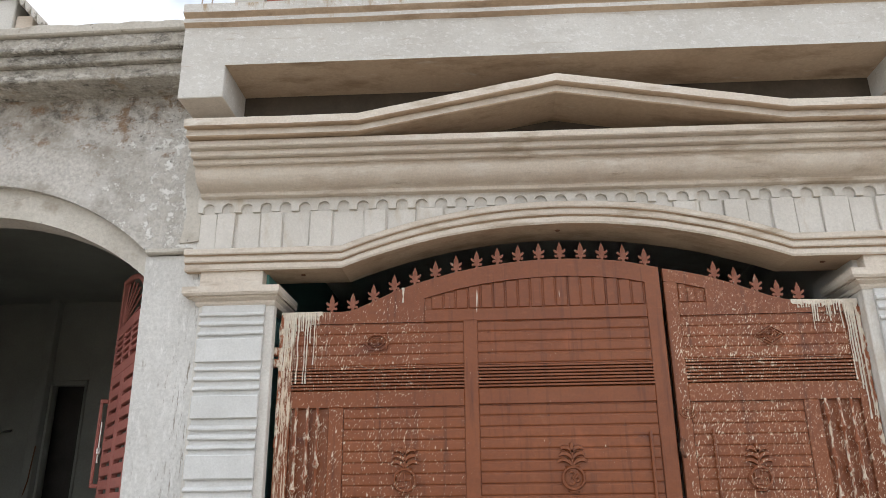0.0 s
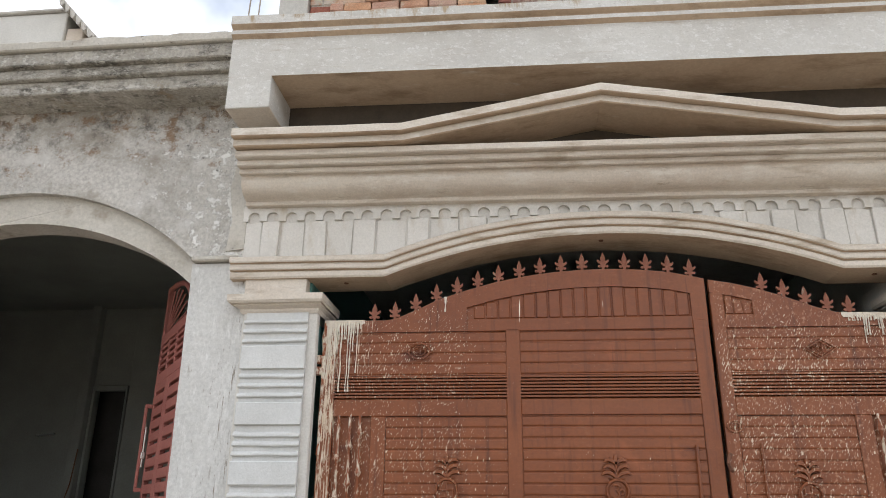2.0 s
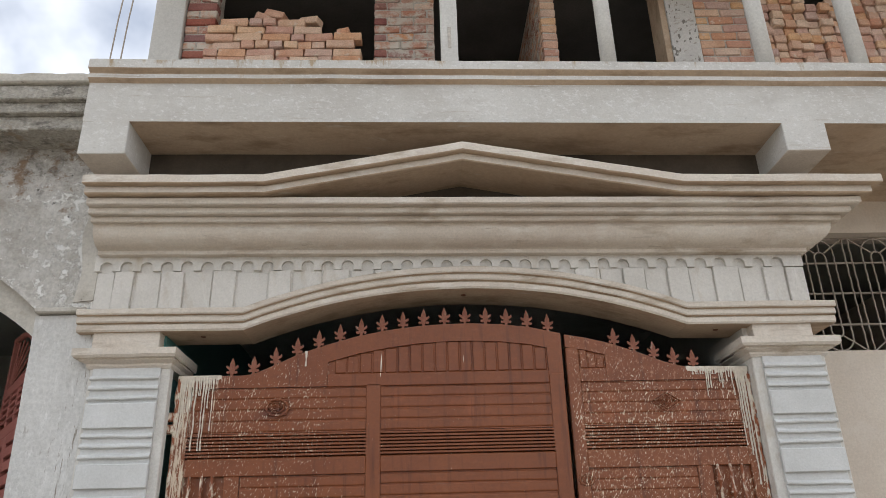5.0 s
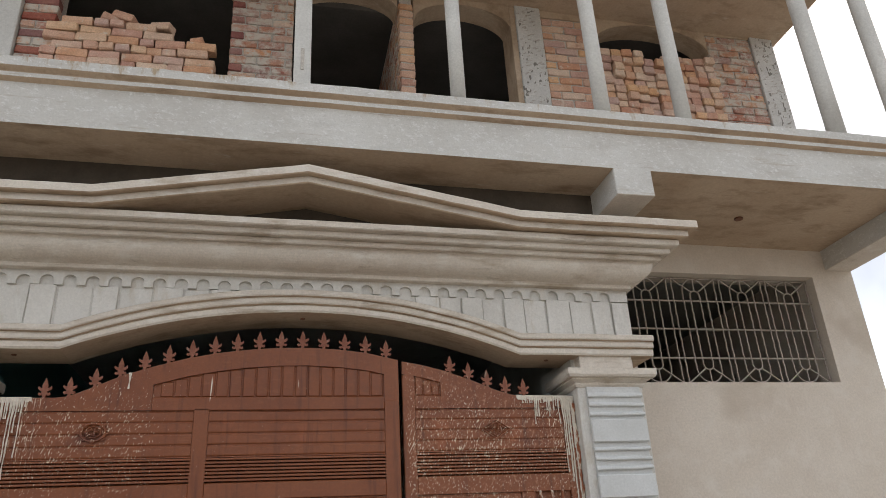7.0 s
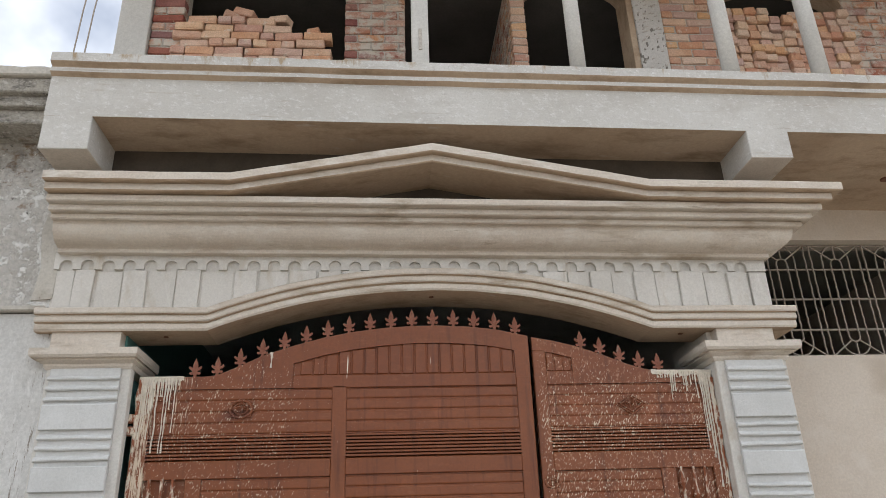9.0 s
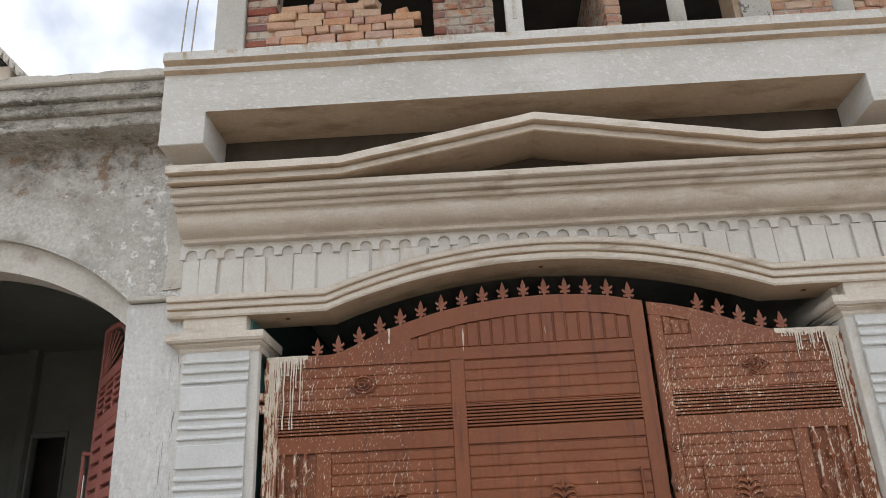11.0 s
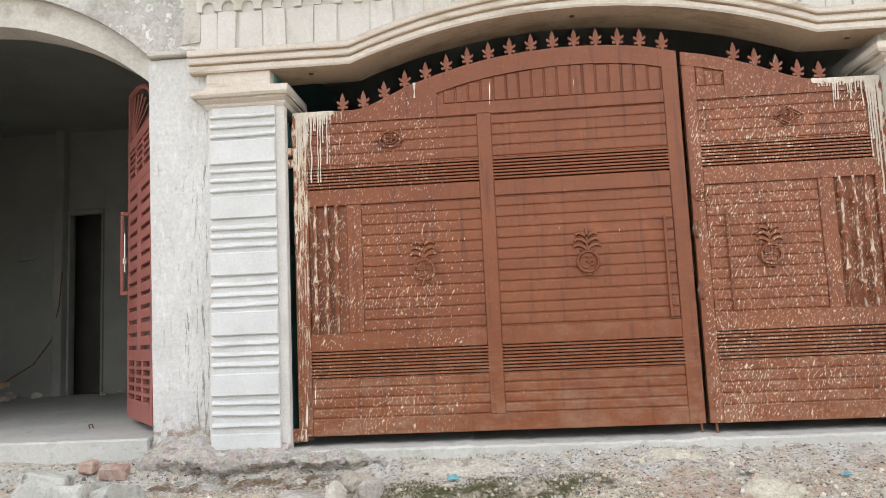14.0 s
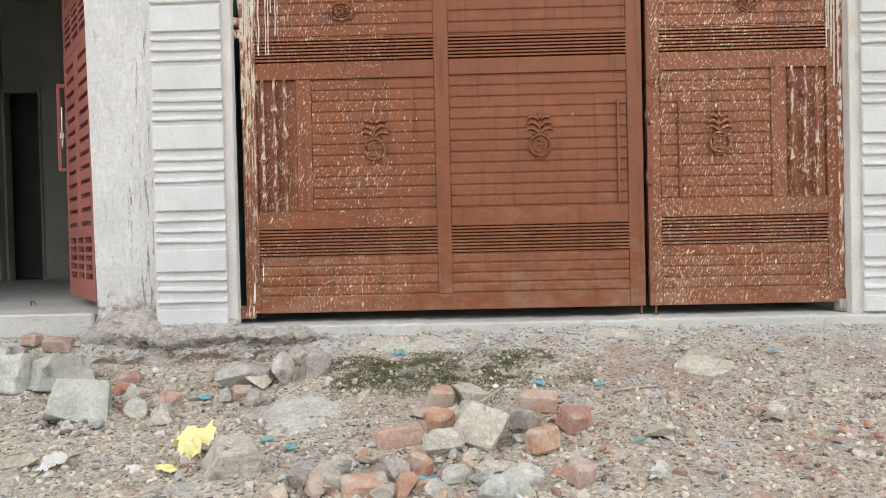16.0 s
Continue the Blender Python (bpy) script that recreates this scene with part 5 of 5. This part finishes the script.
        if z + 0.04 < 5.60 + 0.07 * noise.noise(Vector((x * 3, 1, 0))) - 0.08 * (0.5 - abs((x - 5.2) / 1.3)):
            brick(x + 0.057 + rng.uniform(-0.006, 0.006), 0.66 + rng.uniform(-0.03, 0.03), z + 0.042, 0.105, 0.076, 0.2, M_BRICK, stack, rng.randrange(4), rng.uniform(-4, 4), rng.uniform(-4, 4))
part("backing_bricks", boxes((4.62, 5.84, 0.76, 0.83, 3.85, 5.5), c=0.01), M_MORTAR, stack)

# ---------- neighbour: open door leaf, roof shed, garage things ----------
DW = 0.98
door = thing("door_leaf", "faded red steel door leaf with slots, standing open", "door", at=(-1.005, 0.17, 0.08))
door.rotation_euler = (0, 0, radians(126))


def dtop(x):
    return 2.10 + 0.42 * math.sqrt(max(0.0, 1 - (1 - x / DW) ** 2))


def dbars(rows, name, label=""):
    for a, b, z0, z1 in rows:
        part(name, boxes((a, b, -0.02, 0.02, z0, z1), c=0.004), M_OLDPAINT, door, label)


dbars(((0.0, 0.06, 0.0, 2.12), (DW - 0.06, DW, 0.0, 2.52), (DW / 2 - 0.07, DW / 2 + 0.07, 0.50, 1.72)), "stile")
dbars(((0.06, DW - 0.06, 0.0, 0.14), (0.06, DW - 0.06, 0.42, 0.50), (0.06, DW - 0.06, 1.72, 1.80), (0.06, DW - 0.06, 2.03, 2.11)), "rail")
for k in range(13):
    z = 0.50 + 0.094 * k
    dbars(((0.06, DW / 2 - 0.07, z + 0.028, z + 0.094), (DW / 2 + 0.07, DW - 0.06, z + 0.028, z + 0.094)), "slotted_panel")
for x in (0.06 + (DW - 0.12) / 3, 0.06 + 2 * (DW - 0.12) / 3):
    dbars(((x - 0.02, x + 0.02, 0.14, 0.42), (x - 0.02, x + 0.02, 1.80, 2.03)), "mullion")
for z in (0.19, 0.25, 0.31, 0.37, 1.85, 1.90, 1.95, 2.0):
    dbars(((0.06, DW - 0.06, z - 0.012, z + 0.012),), "cross_bar")
bm = tube([(x, 0, dtop(x) - 0.02) for x in np.linspace(0.0, DW, 16)], 0.022)
part("arched_top", bm, M_OLDPAINT, door)
for a in (8, 22, 36, 50, 64, 78):
    c, s = math.cos(radians(a)), math.sin(radians(a))
    part("fan_bar", tube([(DW - 0.06 - 0.08 * c, 0, 2.11 + 0.06 * s), (DW - 0.06 - 0.74 * c, 0, 2.10 + 0.36 * s)], 0.007), M_OLDPAINT, door)
ring = part("latch_bracket", boxes((DW - 0.03, DW, 0.02, 0.075, 0.92, 0.95), (DW - 0.03, DW, 0.02, 0.075, 1.54, 1.57), (DW - 0.03, DW, 0.053, 0.075, 0.95, 1.54), c=0.004), M_OLDPAINT, door)
part("bolt", tube([(DW - 0.015, 0.045, 1.10), (DW - 0.015, 0.045, 1.40)], 0.008), M_STEEL, ring, "bright steel sliding bolt")
part("padlock", boxes((DW - 0.035, DW + 0.005, 0.03, 0.06, 1.16, 1.21), c=0.006), M_STEEL, ring, "small steel padlock")

shed = thing("roof_shed", "small plastered roof shed with a corrugated sheet roof", "shed")
part("wall", boxes((-6.2, -3.06, 1.0, 2.6, 4.0, 5.49), c=0.01), M_CONC, shed)
part("side_wall", boxes((-3.06, -2.88, 1.03, 2.6, 4.0, 5.32), c=0.01), M_WALL, shed)
bm = bmesh.new()
sheet = []
n1, n2 = 90, 2
for j in range(n2 + 1):
    for i in range(n1 + 1):
        u = i / n1
        x = -3.10 + 0.42 * u
        z = 5.57 - 0.46 * u + 0.038 * math.sin(u * 2 * math.pi * 6)
        sheet.append((x, 0.86 + 2.0 * j / n2, z))
fcs = [(j * (n1 + 1) + i, j * (n1 + 1) + i + 1, (j + 1) * (n1 + 1) + i + 1, (j + 1) * (n1 + 1) + i) for j in range(n2) for i in range(n1)]
ob = part("roof_sheet", mesh_of("roof_sheet", sheet, fcs, M_SHEET), M_SHEET, shed, "grey corrugated roof sheet")
sol = ob.modifiers.new("thickness", "SOLIDIFY")
sol.thickness = 0.012
part("roof_edge", boxes((-6.3, -3.08, 0.97, 2.7, 5.491, 5.525), c=0.008), M_SHEET, shed)

hook = part("wall_hook", tube([(-4.98, 4.69, 1.80), (-4.98, 4.62, 1.80), (-4.74, 4.62, 1.82)], 0.012), M_STEEL)
tagged(hook, "steel hook on the garage wall", "hook")
cable = part("cable", tube([(-4.33, 4.53, 1.62), (-4.36, 4.53, 1.2), (-4.5, 4.6, 0.75), (-4.75, 4.62, 0.45), (-5.1, 4.6, 0.25)], 0.008), M_RUST)
tagged(cable, "loose cable hanging along the garage wall", "cable")
gst = thing("brick_stack", "low heap of bricks on the garage floor", "brick stack", "stacks of loose bricks")
rng = random.Random(5)
for k in range(4):
    for i in range(2 - k % 2):
        brick(-4.98 + 0.24 * i + rng.uniform(-0.03, 0.03), 3.95 + rng.uniform(-0.05, 0.05), 0.07 + 0.078 * k, 0.225, 0.074, 0.11, M_OLDBRICK, gst, rng.randrange(4), rng.uniform(-12, 12))
rng = random.Random(44)
for k in range(12):
    w = rng.uniform(0.05, 0.16)
    rock("concrete_lump", "dusty lump of rubble along the garage back wall", "concrete lump", rng.uniform(-5.3, -4.5) if k % 3 else rng.uniform(-3.8, -3.2), rng.uniform(4.35, 4.62), (w, w * 0.8, w * 0.7), rng.uniform(0, 180), 300 + k, M_LUMP, 0.3, "garage rubble", 0.03)
wire = part("wire_loop", tube([(-1.70, 0.62, 0.033), (-1.695, 0.60, 0.06), (-1.66, 0.58, 0.066), (-1.645, 0.57, 0.04)], 0.004), M_RUST)
tagged(wire, "bent wire sticking up from the garage floor", "wire")


# ---------- rubble ----------
def block_stone(x, y, size, turn, tip, lean_, seed, label, group, material=None, name="stone", category="stone"):
    """A quarried block with uneven corners, chipped edges and a rough split face; size is its width, depth and height."""
    rng = random.Random(seed)
    bm = bmesh.new()
    bmesh.ops.create_cube(bm, size=1.0)
    for v in bm.verts:
        v.co += Vector([rng.uniform(-0.17, 0.17) for _ in range(3)])
        if v.co.z > 0:
            v.co.x *= rng.uniform(0.68, 0.97)
            v.co.y *= rng.uniform(0.68, 0.97)
    bmesh.ops.bevel(bm, geom=bm.edges[:], offset=0.07, segments=2, affect="EDGES", profile=0.6)
    bmesh.ops.subdivide_edges(bm, edges=[e for e in bm.edges if e.calc_length() > 0.25], cuts=7, use_grid_fill=True)
    bmesh.ops.triangulate(bm, faces=[f for f in bm.faces if len(f.verts) > 4])
    off = Vector((seed * 2.1, seed * 0.7, 3))
    for v in bm.verts:
        v.co += 0.045 * Vector(noise.noise_vector(v.co * 2.2 + off)) + 0.022 * Vector(noise.noise_vector(v.co * 6 + off)) + 0.010 * Vector(noise.noise_vector(v.co * 15 + off))
        v.co = Vector((v.co.x * size[0], v.co.y * size[1], v.co.z * size[2]))
    ob = new(name, finish(name, bm, material or M_STONE))
    ob.matrix_basis = pose(x, y, ground_z(x, y) + 0.36 * size[2], tip, lean_, turn)
    return tagged(ob, label, category, group)


BIG = "large angular grey quarry stone on the dirt"
for k, (x, y, w, d, h, turn, tip, lean_) in enumerate(((-1.27, -0.57, 0.27, 0.22, 0.19, 8, -14, 6), (-0.96, -0.75, 0.21, 0.26, 0.19, -22, -16, -8), (-0.80, -0.73, 0.20, 0.26, 0.16, -30, -12, -10), (-0.44, -1.18, 0.26, 0.20, 0.19, 14, -16, 12))):
    block_stone(x, y, (w, d, h), turn, tip, lean_, (11, 12, 13, 29)[k], BIG, "rubble stones")
MED = "pale broken concrete lump in the rubble"
for k, (x, y, w, h, turn) in enumerate(((0.17, -0.77, 0.24, 0.17, 30), (0.29, -0.80, 0.13, 0.08, 70), (0.32, -1.03, 0.11, 0.08, 10), (0.18, -1.00, 0.08, 0.06, 40), (0.41, -0.80, 0.11, 0.15, 100), (0.47, -0.50, 0.26, 0.10, 20), (0.53, -0.68, 0.20, 0.11, 60),
                                           (-0.22, -1.15, 0.09, 0.13, 80), (-0.03, -1.28, 0.09, 0.08, 5), (-0.37, -1.76, 0.12, 0.06, 15), (0.74, -2.01, 0.10, 0.11, 60), (0.85, -1.97, 0.11, 0.09, 10), (2.12, -1.55, 0.12, 0.07, 30), (1.36, -1.10, 0.20, 0.08, 15), (1.34, -1.27, 0.12, 0.09, 25))):
    rock("concrete_lump", MED, "concrete lump", x, y, (w, w * 0.75, h), turn, 30 + k, M_LUMP, 0.34, "rubble lumps")
block_stone(0.475, -1.86, (0.19, 0.18, 0.12), 22, 14, 10, 45, "buried corner of a grey concrete slab", "rubble lumps", M_LUMP, "concrete_slab", "concrete slab")
block_stone(1.385, -1.58, (0.175, 0.12, 0.17), -8, -30, 24, 18, "angular pale stone leaning among bricks", "rubble stones", M_LUMP)
for k, (x, y, w, h, turn) in enumerate(((1.06, -1.97, 0.145, 0.12, 15), (1.40, -1.93, 0.145, 0.09, 40), (1.54, -2.03, 0.15, 0.075, 0), (1.33, -1.80, 0.075, 0.06, 80), (1.23, -2.13, 0.10, 0.07, 55), (1.40, -2.15, 0.12, 0.075, 5), (1.29, -1.99, 0.075, 0.06, 20), (1.23, -1.72, 0.13, 0.13, 30), (1.58, -1.41, 0.14, 0.10, 60))):
    rock("concrete_lump", "rough pale lump of concrete among broken bricks", "concrete lump", x, y, (w, w * 0.78, h), turn, 60 + k, M_STONE if k == 5 else M_LUMP, 0.36, "rubble lumps")


rng = random.Random(77)
for k in range(46):
    cx, cy, rx, ry = ((1.22, -1.95, 0.22, 0.16), (0.85, -2.08, 0.14, 0.08), (1.45, -1.45, 0.25, 0.15), (-0.2, -1.22, 0.16, 0.12))[k % 4]
    w = rng.uniform(0.045, 0.10)
    rock("concrete_lump", "small rough lump of concrete in the rubble heap", "concrete lump", cx + rng.uniform(-1.4, 1.4) * rx, cy + rng.uniform(-1.4, 1.4) * ry, (w, w * 0.8, w * rng.uniform(0.6, 0.9)), rng.uniform(0, 180), 200 + k, (M_LUMP, M_STONE, M_LUMP, M_DUSTBRICK)[rng.randrange(4)], 0.3, "rubble lumps")


def broken_brick(x, y, size, turn, tip, seed, lift=0.34, mat_=None):
    rng = random.Random(seed)
    bm = boxes((-size[0] / 2, size[0] / 2, -size[1] / 2, size[1] / 2, -size[2] / 2, size[2] / 2), c=0.010)
    bmesh.ops.subdivide_edges(bm, edges=bm.edges[:], cuts=2, use_grid_fill=True)
    off = Vector((seed, seed * 2.3, 0))
    chip = Vector((rng.choice((-1, 1)), rng.choice((-1, 1)), rng.uniform(0.2, 1))).normalized()
    lim = 0.36 * size[0]
    for v in bm.verts:
        k = v.co.dot(chip) - lim
        if k > 0:
            v.co -= chip * k * 0.8
        v.co += 0.006 * Vector(noise.noise_vector(v.co * 14 + off)) + 0.003 * Vector(noise.noise_vector(v.co * 45 + off))
    ob = new("broken_brick", finish("broken_brick", bm, mat_ or M_DUSTBRICK))
    ob.matrix_basis = pose(x, y, ground_z(x, y) + lift * size[2], tip, tip * 0.4, turn)
    return tagged(ob, "chipped orange brick piece lying in the rubble", "brick", "broken bricks")


for i, (x, y, w, h, turn, tip) in enumerate(((1.21, -1.12, 0.125, 0.12, 20, 12), (1.66, -1.21, 0.17, 0.10, -12, 8), (1.62, -1.64, 0.135, 0.11, 30, -8), (1.80, -1.42, 0.155, 0.11, 35, 20), (1.21, -1.40, 0.12, 0.09, -30, 15),
                                             (1.06, -1.59, 0.21, 0.10, 22, -10), (1.16, -1.91, 0.085, 0.10, 70, 20), (1.71, -2.00, 0.10, 0.09, 45, 14), (0.97, -2.06, 0.15, 0.07, 12, 5), (-1.02, -0.30, 0.15, 0.09, 10, 10), (-1.20, -0.23, 0.12, 0.08, 80, 0), (-0.42, -0.72, 0.11, 0.07, 30, 12))):
    broken_brick(x, y, (w, 0.10, h * 0.85), turn, tip, 100 + i, 0.42)
for i, (x, y, w, turn) in enumerate(((-0.36, -0.92, 0.09, 20), (-0.27, -0.98, 0.08, 60), (-0.10, -1.06, 0.07, 5), (2.88, -1.50, 0.055, 10), (3.02, -1.44, 0.05, 40), (2.98, -1.58, 0.045, 80), (2.80, -1.42, 0.04, 60), (3.12, -1.50, 0.05, 15), (2.26, -2.20, 0.07, 20), (2.62, -2.32, 0.08, 0), (2.3, -1.10, 0.07, 50), (0.24, -0.96, 0.10, 30))):
    broken_brick(x, y, (w, w * 0.7, w * 0.6), turn, 20, 140 + i, 0.35)
rock("white_stone", "small pale stone on the dirt", "stone", 2.69, -1.33, (0.13, 0.09, 0.11), 60, 71, M_LUMP, 0.3, "white stones")
rock("white_stone", "small pale lump on the dirt", "stone", 2.00, -1.98, (0.075, 0.06, 0.05), 20, 72, M_LUMP, 0.3, "white stones")
def spill(x, y, w, d, seed, turn=0.0):
    """A hardened splash of cement that follows the ground."""
    n = 34
    off = Vector((seed * 1.3, seed, 0))
    c, s_ = math.cos(radians(turn)), math.sin(radians(turn))
    grid, verts, faces = {}, [], []
    for j in range(n + 1):
        for i in range(n + 1):
            u, v = 2 * i / n - 1, 2 * j / n - 1
            p = Vector((u, v, 0))
            edge = 0.72 + 0.35 * noise.noise(p * 1.6 + off) + 0.12 * noise.noise(p * 6 + off)
            r = math.hypot(u, v)
            if r < edge + 0.12:
                gx_, gy_ = x + (u * c - v * s_) * w / 2, y + (u * s_ + v * c) * d / 2
                h = 0.026 * min(1.0, max(0.0, (edge - r) / 0.22)) - 0.012
                grid[i, j] = len(verts)
                verts.append((gx_, gy_, ground_z(gx_, gy_) + h + 0.006 * noise.noise(p * 9 + off)))
    for (i, j), k in grid.items():
        q = [grid.get(m) for m in ((i, j), (i + 1, j), (i + 1, j + 1), (i, j + 1))]
        if None not in q:
            faces.append(tuple(q))
    ob = part("cement_spill", mesh_of("cement_spill", verts, faces, M_LUMP, True), None)
    return tagged(ob, "grey hardened cement spill on the dirt", "cement spill", "cement spills")


for k, (x, y, w, d, turn) in enumerate(((0.60, -1.18, 0.55, 0.75, 20), (2.60, -0.62, 0.46, 0.40, 10), (3.14, -0.86, 0.25, 0.42, 25), (1.0, -0.30, 0.9, 0.22, 3), (2.2, -0.28, 0.6, 0.16, 0), (-0.36, -1.92, 0.18, 0.40, 20), (3.9, -0.9, 0.9, 0.7, 0))):
    spill(x, y, w, d, 7 + k, turn)


def scrap(name, label, x, y, size, material, seed, turn=0.0, lift=0.012, rise=0.12, tilt=0.0):
    """A torn crumpled sheet."""
    rng = random.Random(seed)
    n = 20
    bm = bmesh.new()
    off = Vector((seed, 0, 0))
    grid = {}
    for j in range(n + 1):
        for i in range(n + 1):
            u, v = i / n - 0.5, j / n - 0.5
            p = Vector((u, v, 0))
            if math.hypot(u, v) < 0.36 + 0.28 * noise.noise(p * 2.4 + off) + 0.10 * noise.noise(p * 9 + off):
                q = p + 0.06 * Vector(noise.noise_vector(p * 6 + off))
                gx_, gy_ = x + q.x * size, y + q.y * size * 0.8
                grid[i, j] = bm.verts.new((gx_, gy_, ground_z(gx_, gy_) + lift + tilt * size * (p.y + 0.5) + rise * size * abs(noise.noise(p * 4 + off * 2)) + 0.07 * size * abs(noise.noise(p * 9 + off))))
    for (i, j) in list(grid):
        q = [grid.get(k) for k in ((i, j), (i + 1, j), (i + 1, j + 1), (i, j + 1))]
        if all(q):
            bm.faces.new(q)
    ob = part(name, bm, material)
    sol = ob.modifiers.new("thickness", "SOLIDIFY")
    sol.thickness = 0.002
    return tagged(ob, label, "plastic scrap", "scraps of plastic")


scrap("plastic_film", "crumpled torn yellow plastic film on the ground", 0.25, -1.69, 0.24, M_YELLOW, 5, lift=-0.015, rise=0.26, tilt=0.5)
scrap("plastic_film", "small torn end of yellow plastic film", 0.205, -1.84, 0.11, M_YELLOW, 8)
for i, (x, y, s) in enumerate(((0.06, -0.98, 0.11), (1.70, -0.86, 0.08), (0.49, -1.48, 0.08), (1.20, -1.97, 0.13), (3.0, -0.52, 0.08), (2.0, -0.90, 0.07), (0.62, -1.62, 0.08), (2.02, -1.62, 0.06), (0.98, -0.42, 0.10))):
    scrap("plastic_scrap", "faded blue scrap of plastic in the dirt", x, y, s, M_BLUE, 20 + i)
scrap("paper_scrap", "crumpled white scrap lying in the dirt", -0.24, -1.80, 0.17, M_WHITESCRAP, 41, lift=0.0, rise=0.2, tilt=0.3)
scrap("paper_scrap", "small crumpled white scrap on the dirt", 1.985, -1.98, 0.11, M_WHITESCRAP, 43, lift=0.0, rise=0.3, tilt=0.3)
for pts, r in ((((1.30, -1.52, -0.30), (1.50, -1.12, -0.26)), 0.006), (((2.05, -0.98, -0.312), (2.27, -0.94, -0.302)), 0.006), (((-0.80, -1.72, -0.38), (-0.58, -1.58, -0.37)), 0.008)):
    tagged(part("twig", tube([pts[0], tuple((np.array(pts[0]) + np.array(pts[1])) / 2 + (0.004, 0.0, 0.006)), pts[1]], r), M_TWIG), "dry stick lying in the rubble", "stick", "dry sticks")

# small rubble, past counting
def chips(name, label, count, material, seed, spots, lo, hi):
    rng, verts, faces = random.Random(seed), [], []
    kinds = []
    for k in range(12):
        me = rock_mesh(seed * 20 + k, (1.47, 1.2, 0.95), material, cuts=12, sub=2, rough_a=0.05)
        kinds.append((np.array([tuple(v.co) for v in me.vertices]), [tuple(p.vertices) for p in me.polygons]))
        bpy.data.meshes.remove(me)
    for _ in range(count):
        cx, cy, rx, ry = rng.choice(spots)
        x, y = rng.gauss(cx, rx), min(-0.2, rng.gauss(cy, ry))
        size = (lo + (hi - lo) * rng.random() ** 2.5)
        pts, fs = rng.choice(kinds)
        rot = np.array(Euler((rng.uniform(-0.5, 0.5), rng.uniform(-0.5, 0.5), rng.uniform(0, 6.28))).to_matrix())
        k = len(verts)
        verts.extend(map(tuple, (pts * size) @ rot.T + (x, y, ground_z(x, y) + size * 0.08)))
        faces.extend(tuple(k + i for i in q) for q in fs)
    ob = part(name, mesh_of(name, verts, faces, material), None)
    return tagged(ob, label, "rubble", kind="stuff")


chips("concrete_rubble", "small broken concrete pieces scattered over the dirt", 1500, M_CHIP, 3, ((0.4, -0.9, 0.35, 0.25), (-0.3, -1.2, 0.3, 0.25), (1.4, -1.7, 0.5, 0.35), (2.6, -1.0, 0.7, 0.45), (0.6, -2.1, 0.5, 0.3), (1.2, -0.3, 1.2, 0.08), (-0.9, -1.6, 0.5, 0.4), (3.4, -1.4, 0.6, 0.5)), 0.007, 0.044)
chips("brick_rubble", "small broken brick pieces scattered over the dirt", 760, M_BRICKCHIP, 4, ((2.9, -1.5, 0.35, 0.2), (1.6, -1.5, 0.4, 0.3), (2.3, -1.1, 0.5, 0.3), (-0.3, -1.0, 0.15, 0.12), (2.2, -2.1, 0.6, 0.3), (0.9, -2.2, 0.3, 0.2)), 0.007, 0.034)
chips("stone_rubble", "small grey stone chips scattered over the dirt", 900, M_STONECHIP, 5, ((-0.6, -1.1, 0.4, 0.25), (0.3, -1.6, 0.6, 0.4), (1.3, -1.9, 0.4, 0.3), (2.4, -1.6, 0.8, 0.5)), 0.006, 0.034)

# gravel and moss, past counting
gen = np.random.default_rng(7)
pv, pf = [], []
ico = bmesh.new()
bmesh.ops.create_icosphere(ico, subdivisions=1, radius=1.0)
ico.verts.index_update()
ico_v = np.array([tuple(v.co) for v in ico.verts])
ico_f = [tuple(v.index for v in fa.verts) for fa in ico.faces]
ico.free()
for i in range(46000):
    far = gen.random() ** 0.8
    x, y = gen.uniform(-3.4, 5.2), -0.16 - 2.9 * far
    s = 0.0024 + 0.015 * gen.random() ** 5
    if noise.noise(Vector((x * 1.6, y * 1.6, 5))) < -0.15 and s < 0.011:
        continue
    rot = np.array(Euler(gen.uniform(0, 6.28, 3)).to_matrix())
    pts = (ico_v * gen.uniform(0.55, 1.1, (12, 1)) * s * gen.uniform(0.6, 1.4, 3)) @ rot.T + (x, y, ground_z(x, y) + s * 0.2)
    k = len(pv)
    pv.extend(map(tuple, pts))
    pf.extend(tuple(k + q for q in fq) for fq in ico_f)
gravel = part("gravel", mesh_of("gravel", pv, pf, M_PEBBLE), None)
tagged(gravel, "loose gravel and brick chips strewn over the dirt", "gravel", kind="stuff")
mv, mf = [], []
for i in range(34000):
    x, y = gen.uniform(0.40, 2.0), gen.uniform(-1.05, -0.42)
    d = noise.noise(Vector((x * 3.2, y * 3.2, 2))) + 0.35 - 1.1 * max(0, abs(x - 1.15) - 0.35) - 1.4 * max(0, abs(y + 0.68) - 0.14)
    if gen.random() > d * 1.9:
        continue
    z, a, h = ground_z(x, y), gen.uniform(0, 6.28), gen.uniform(0.004, 0.013)
    w = gen.uniform(0.0015, 0.004)
    k = len(mv)
    mv += [(x - w * math.cos(a), y - w * math.sin(a), z - 0.003), (x + w * math.cos(a), y + w * math.sin(a), z - 0.003), (x + gen.uniform(-0.012, 0.012), y + gen.uniform(-0.012, 0.012), z + h)]
    mf.append((k, k + 1, k + 2))
moss = part("moss", mesh_of("moss", mv, mf, M_MOSS), None)
tagged(moss, "dark dry moss patch on the dirt below the gate", "moss", kind="stuff")
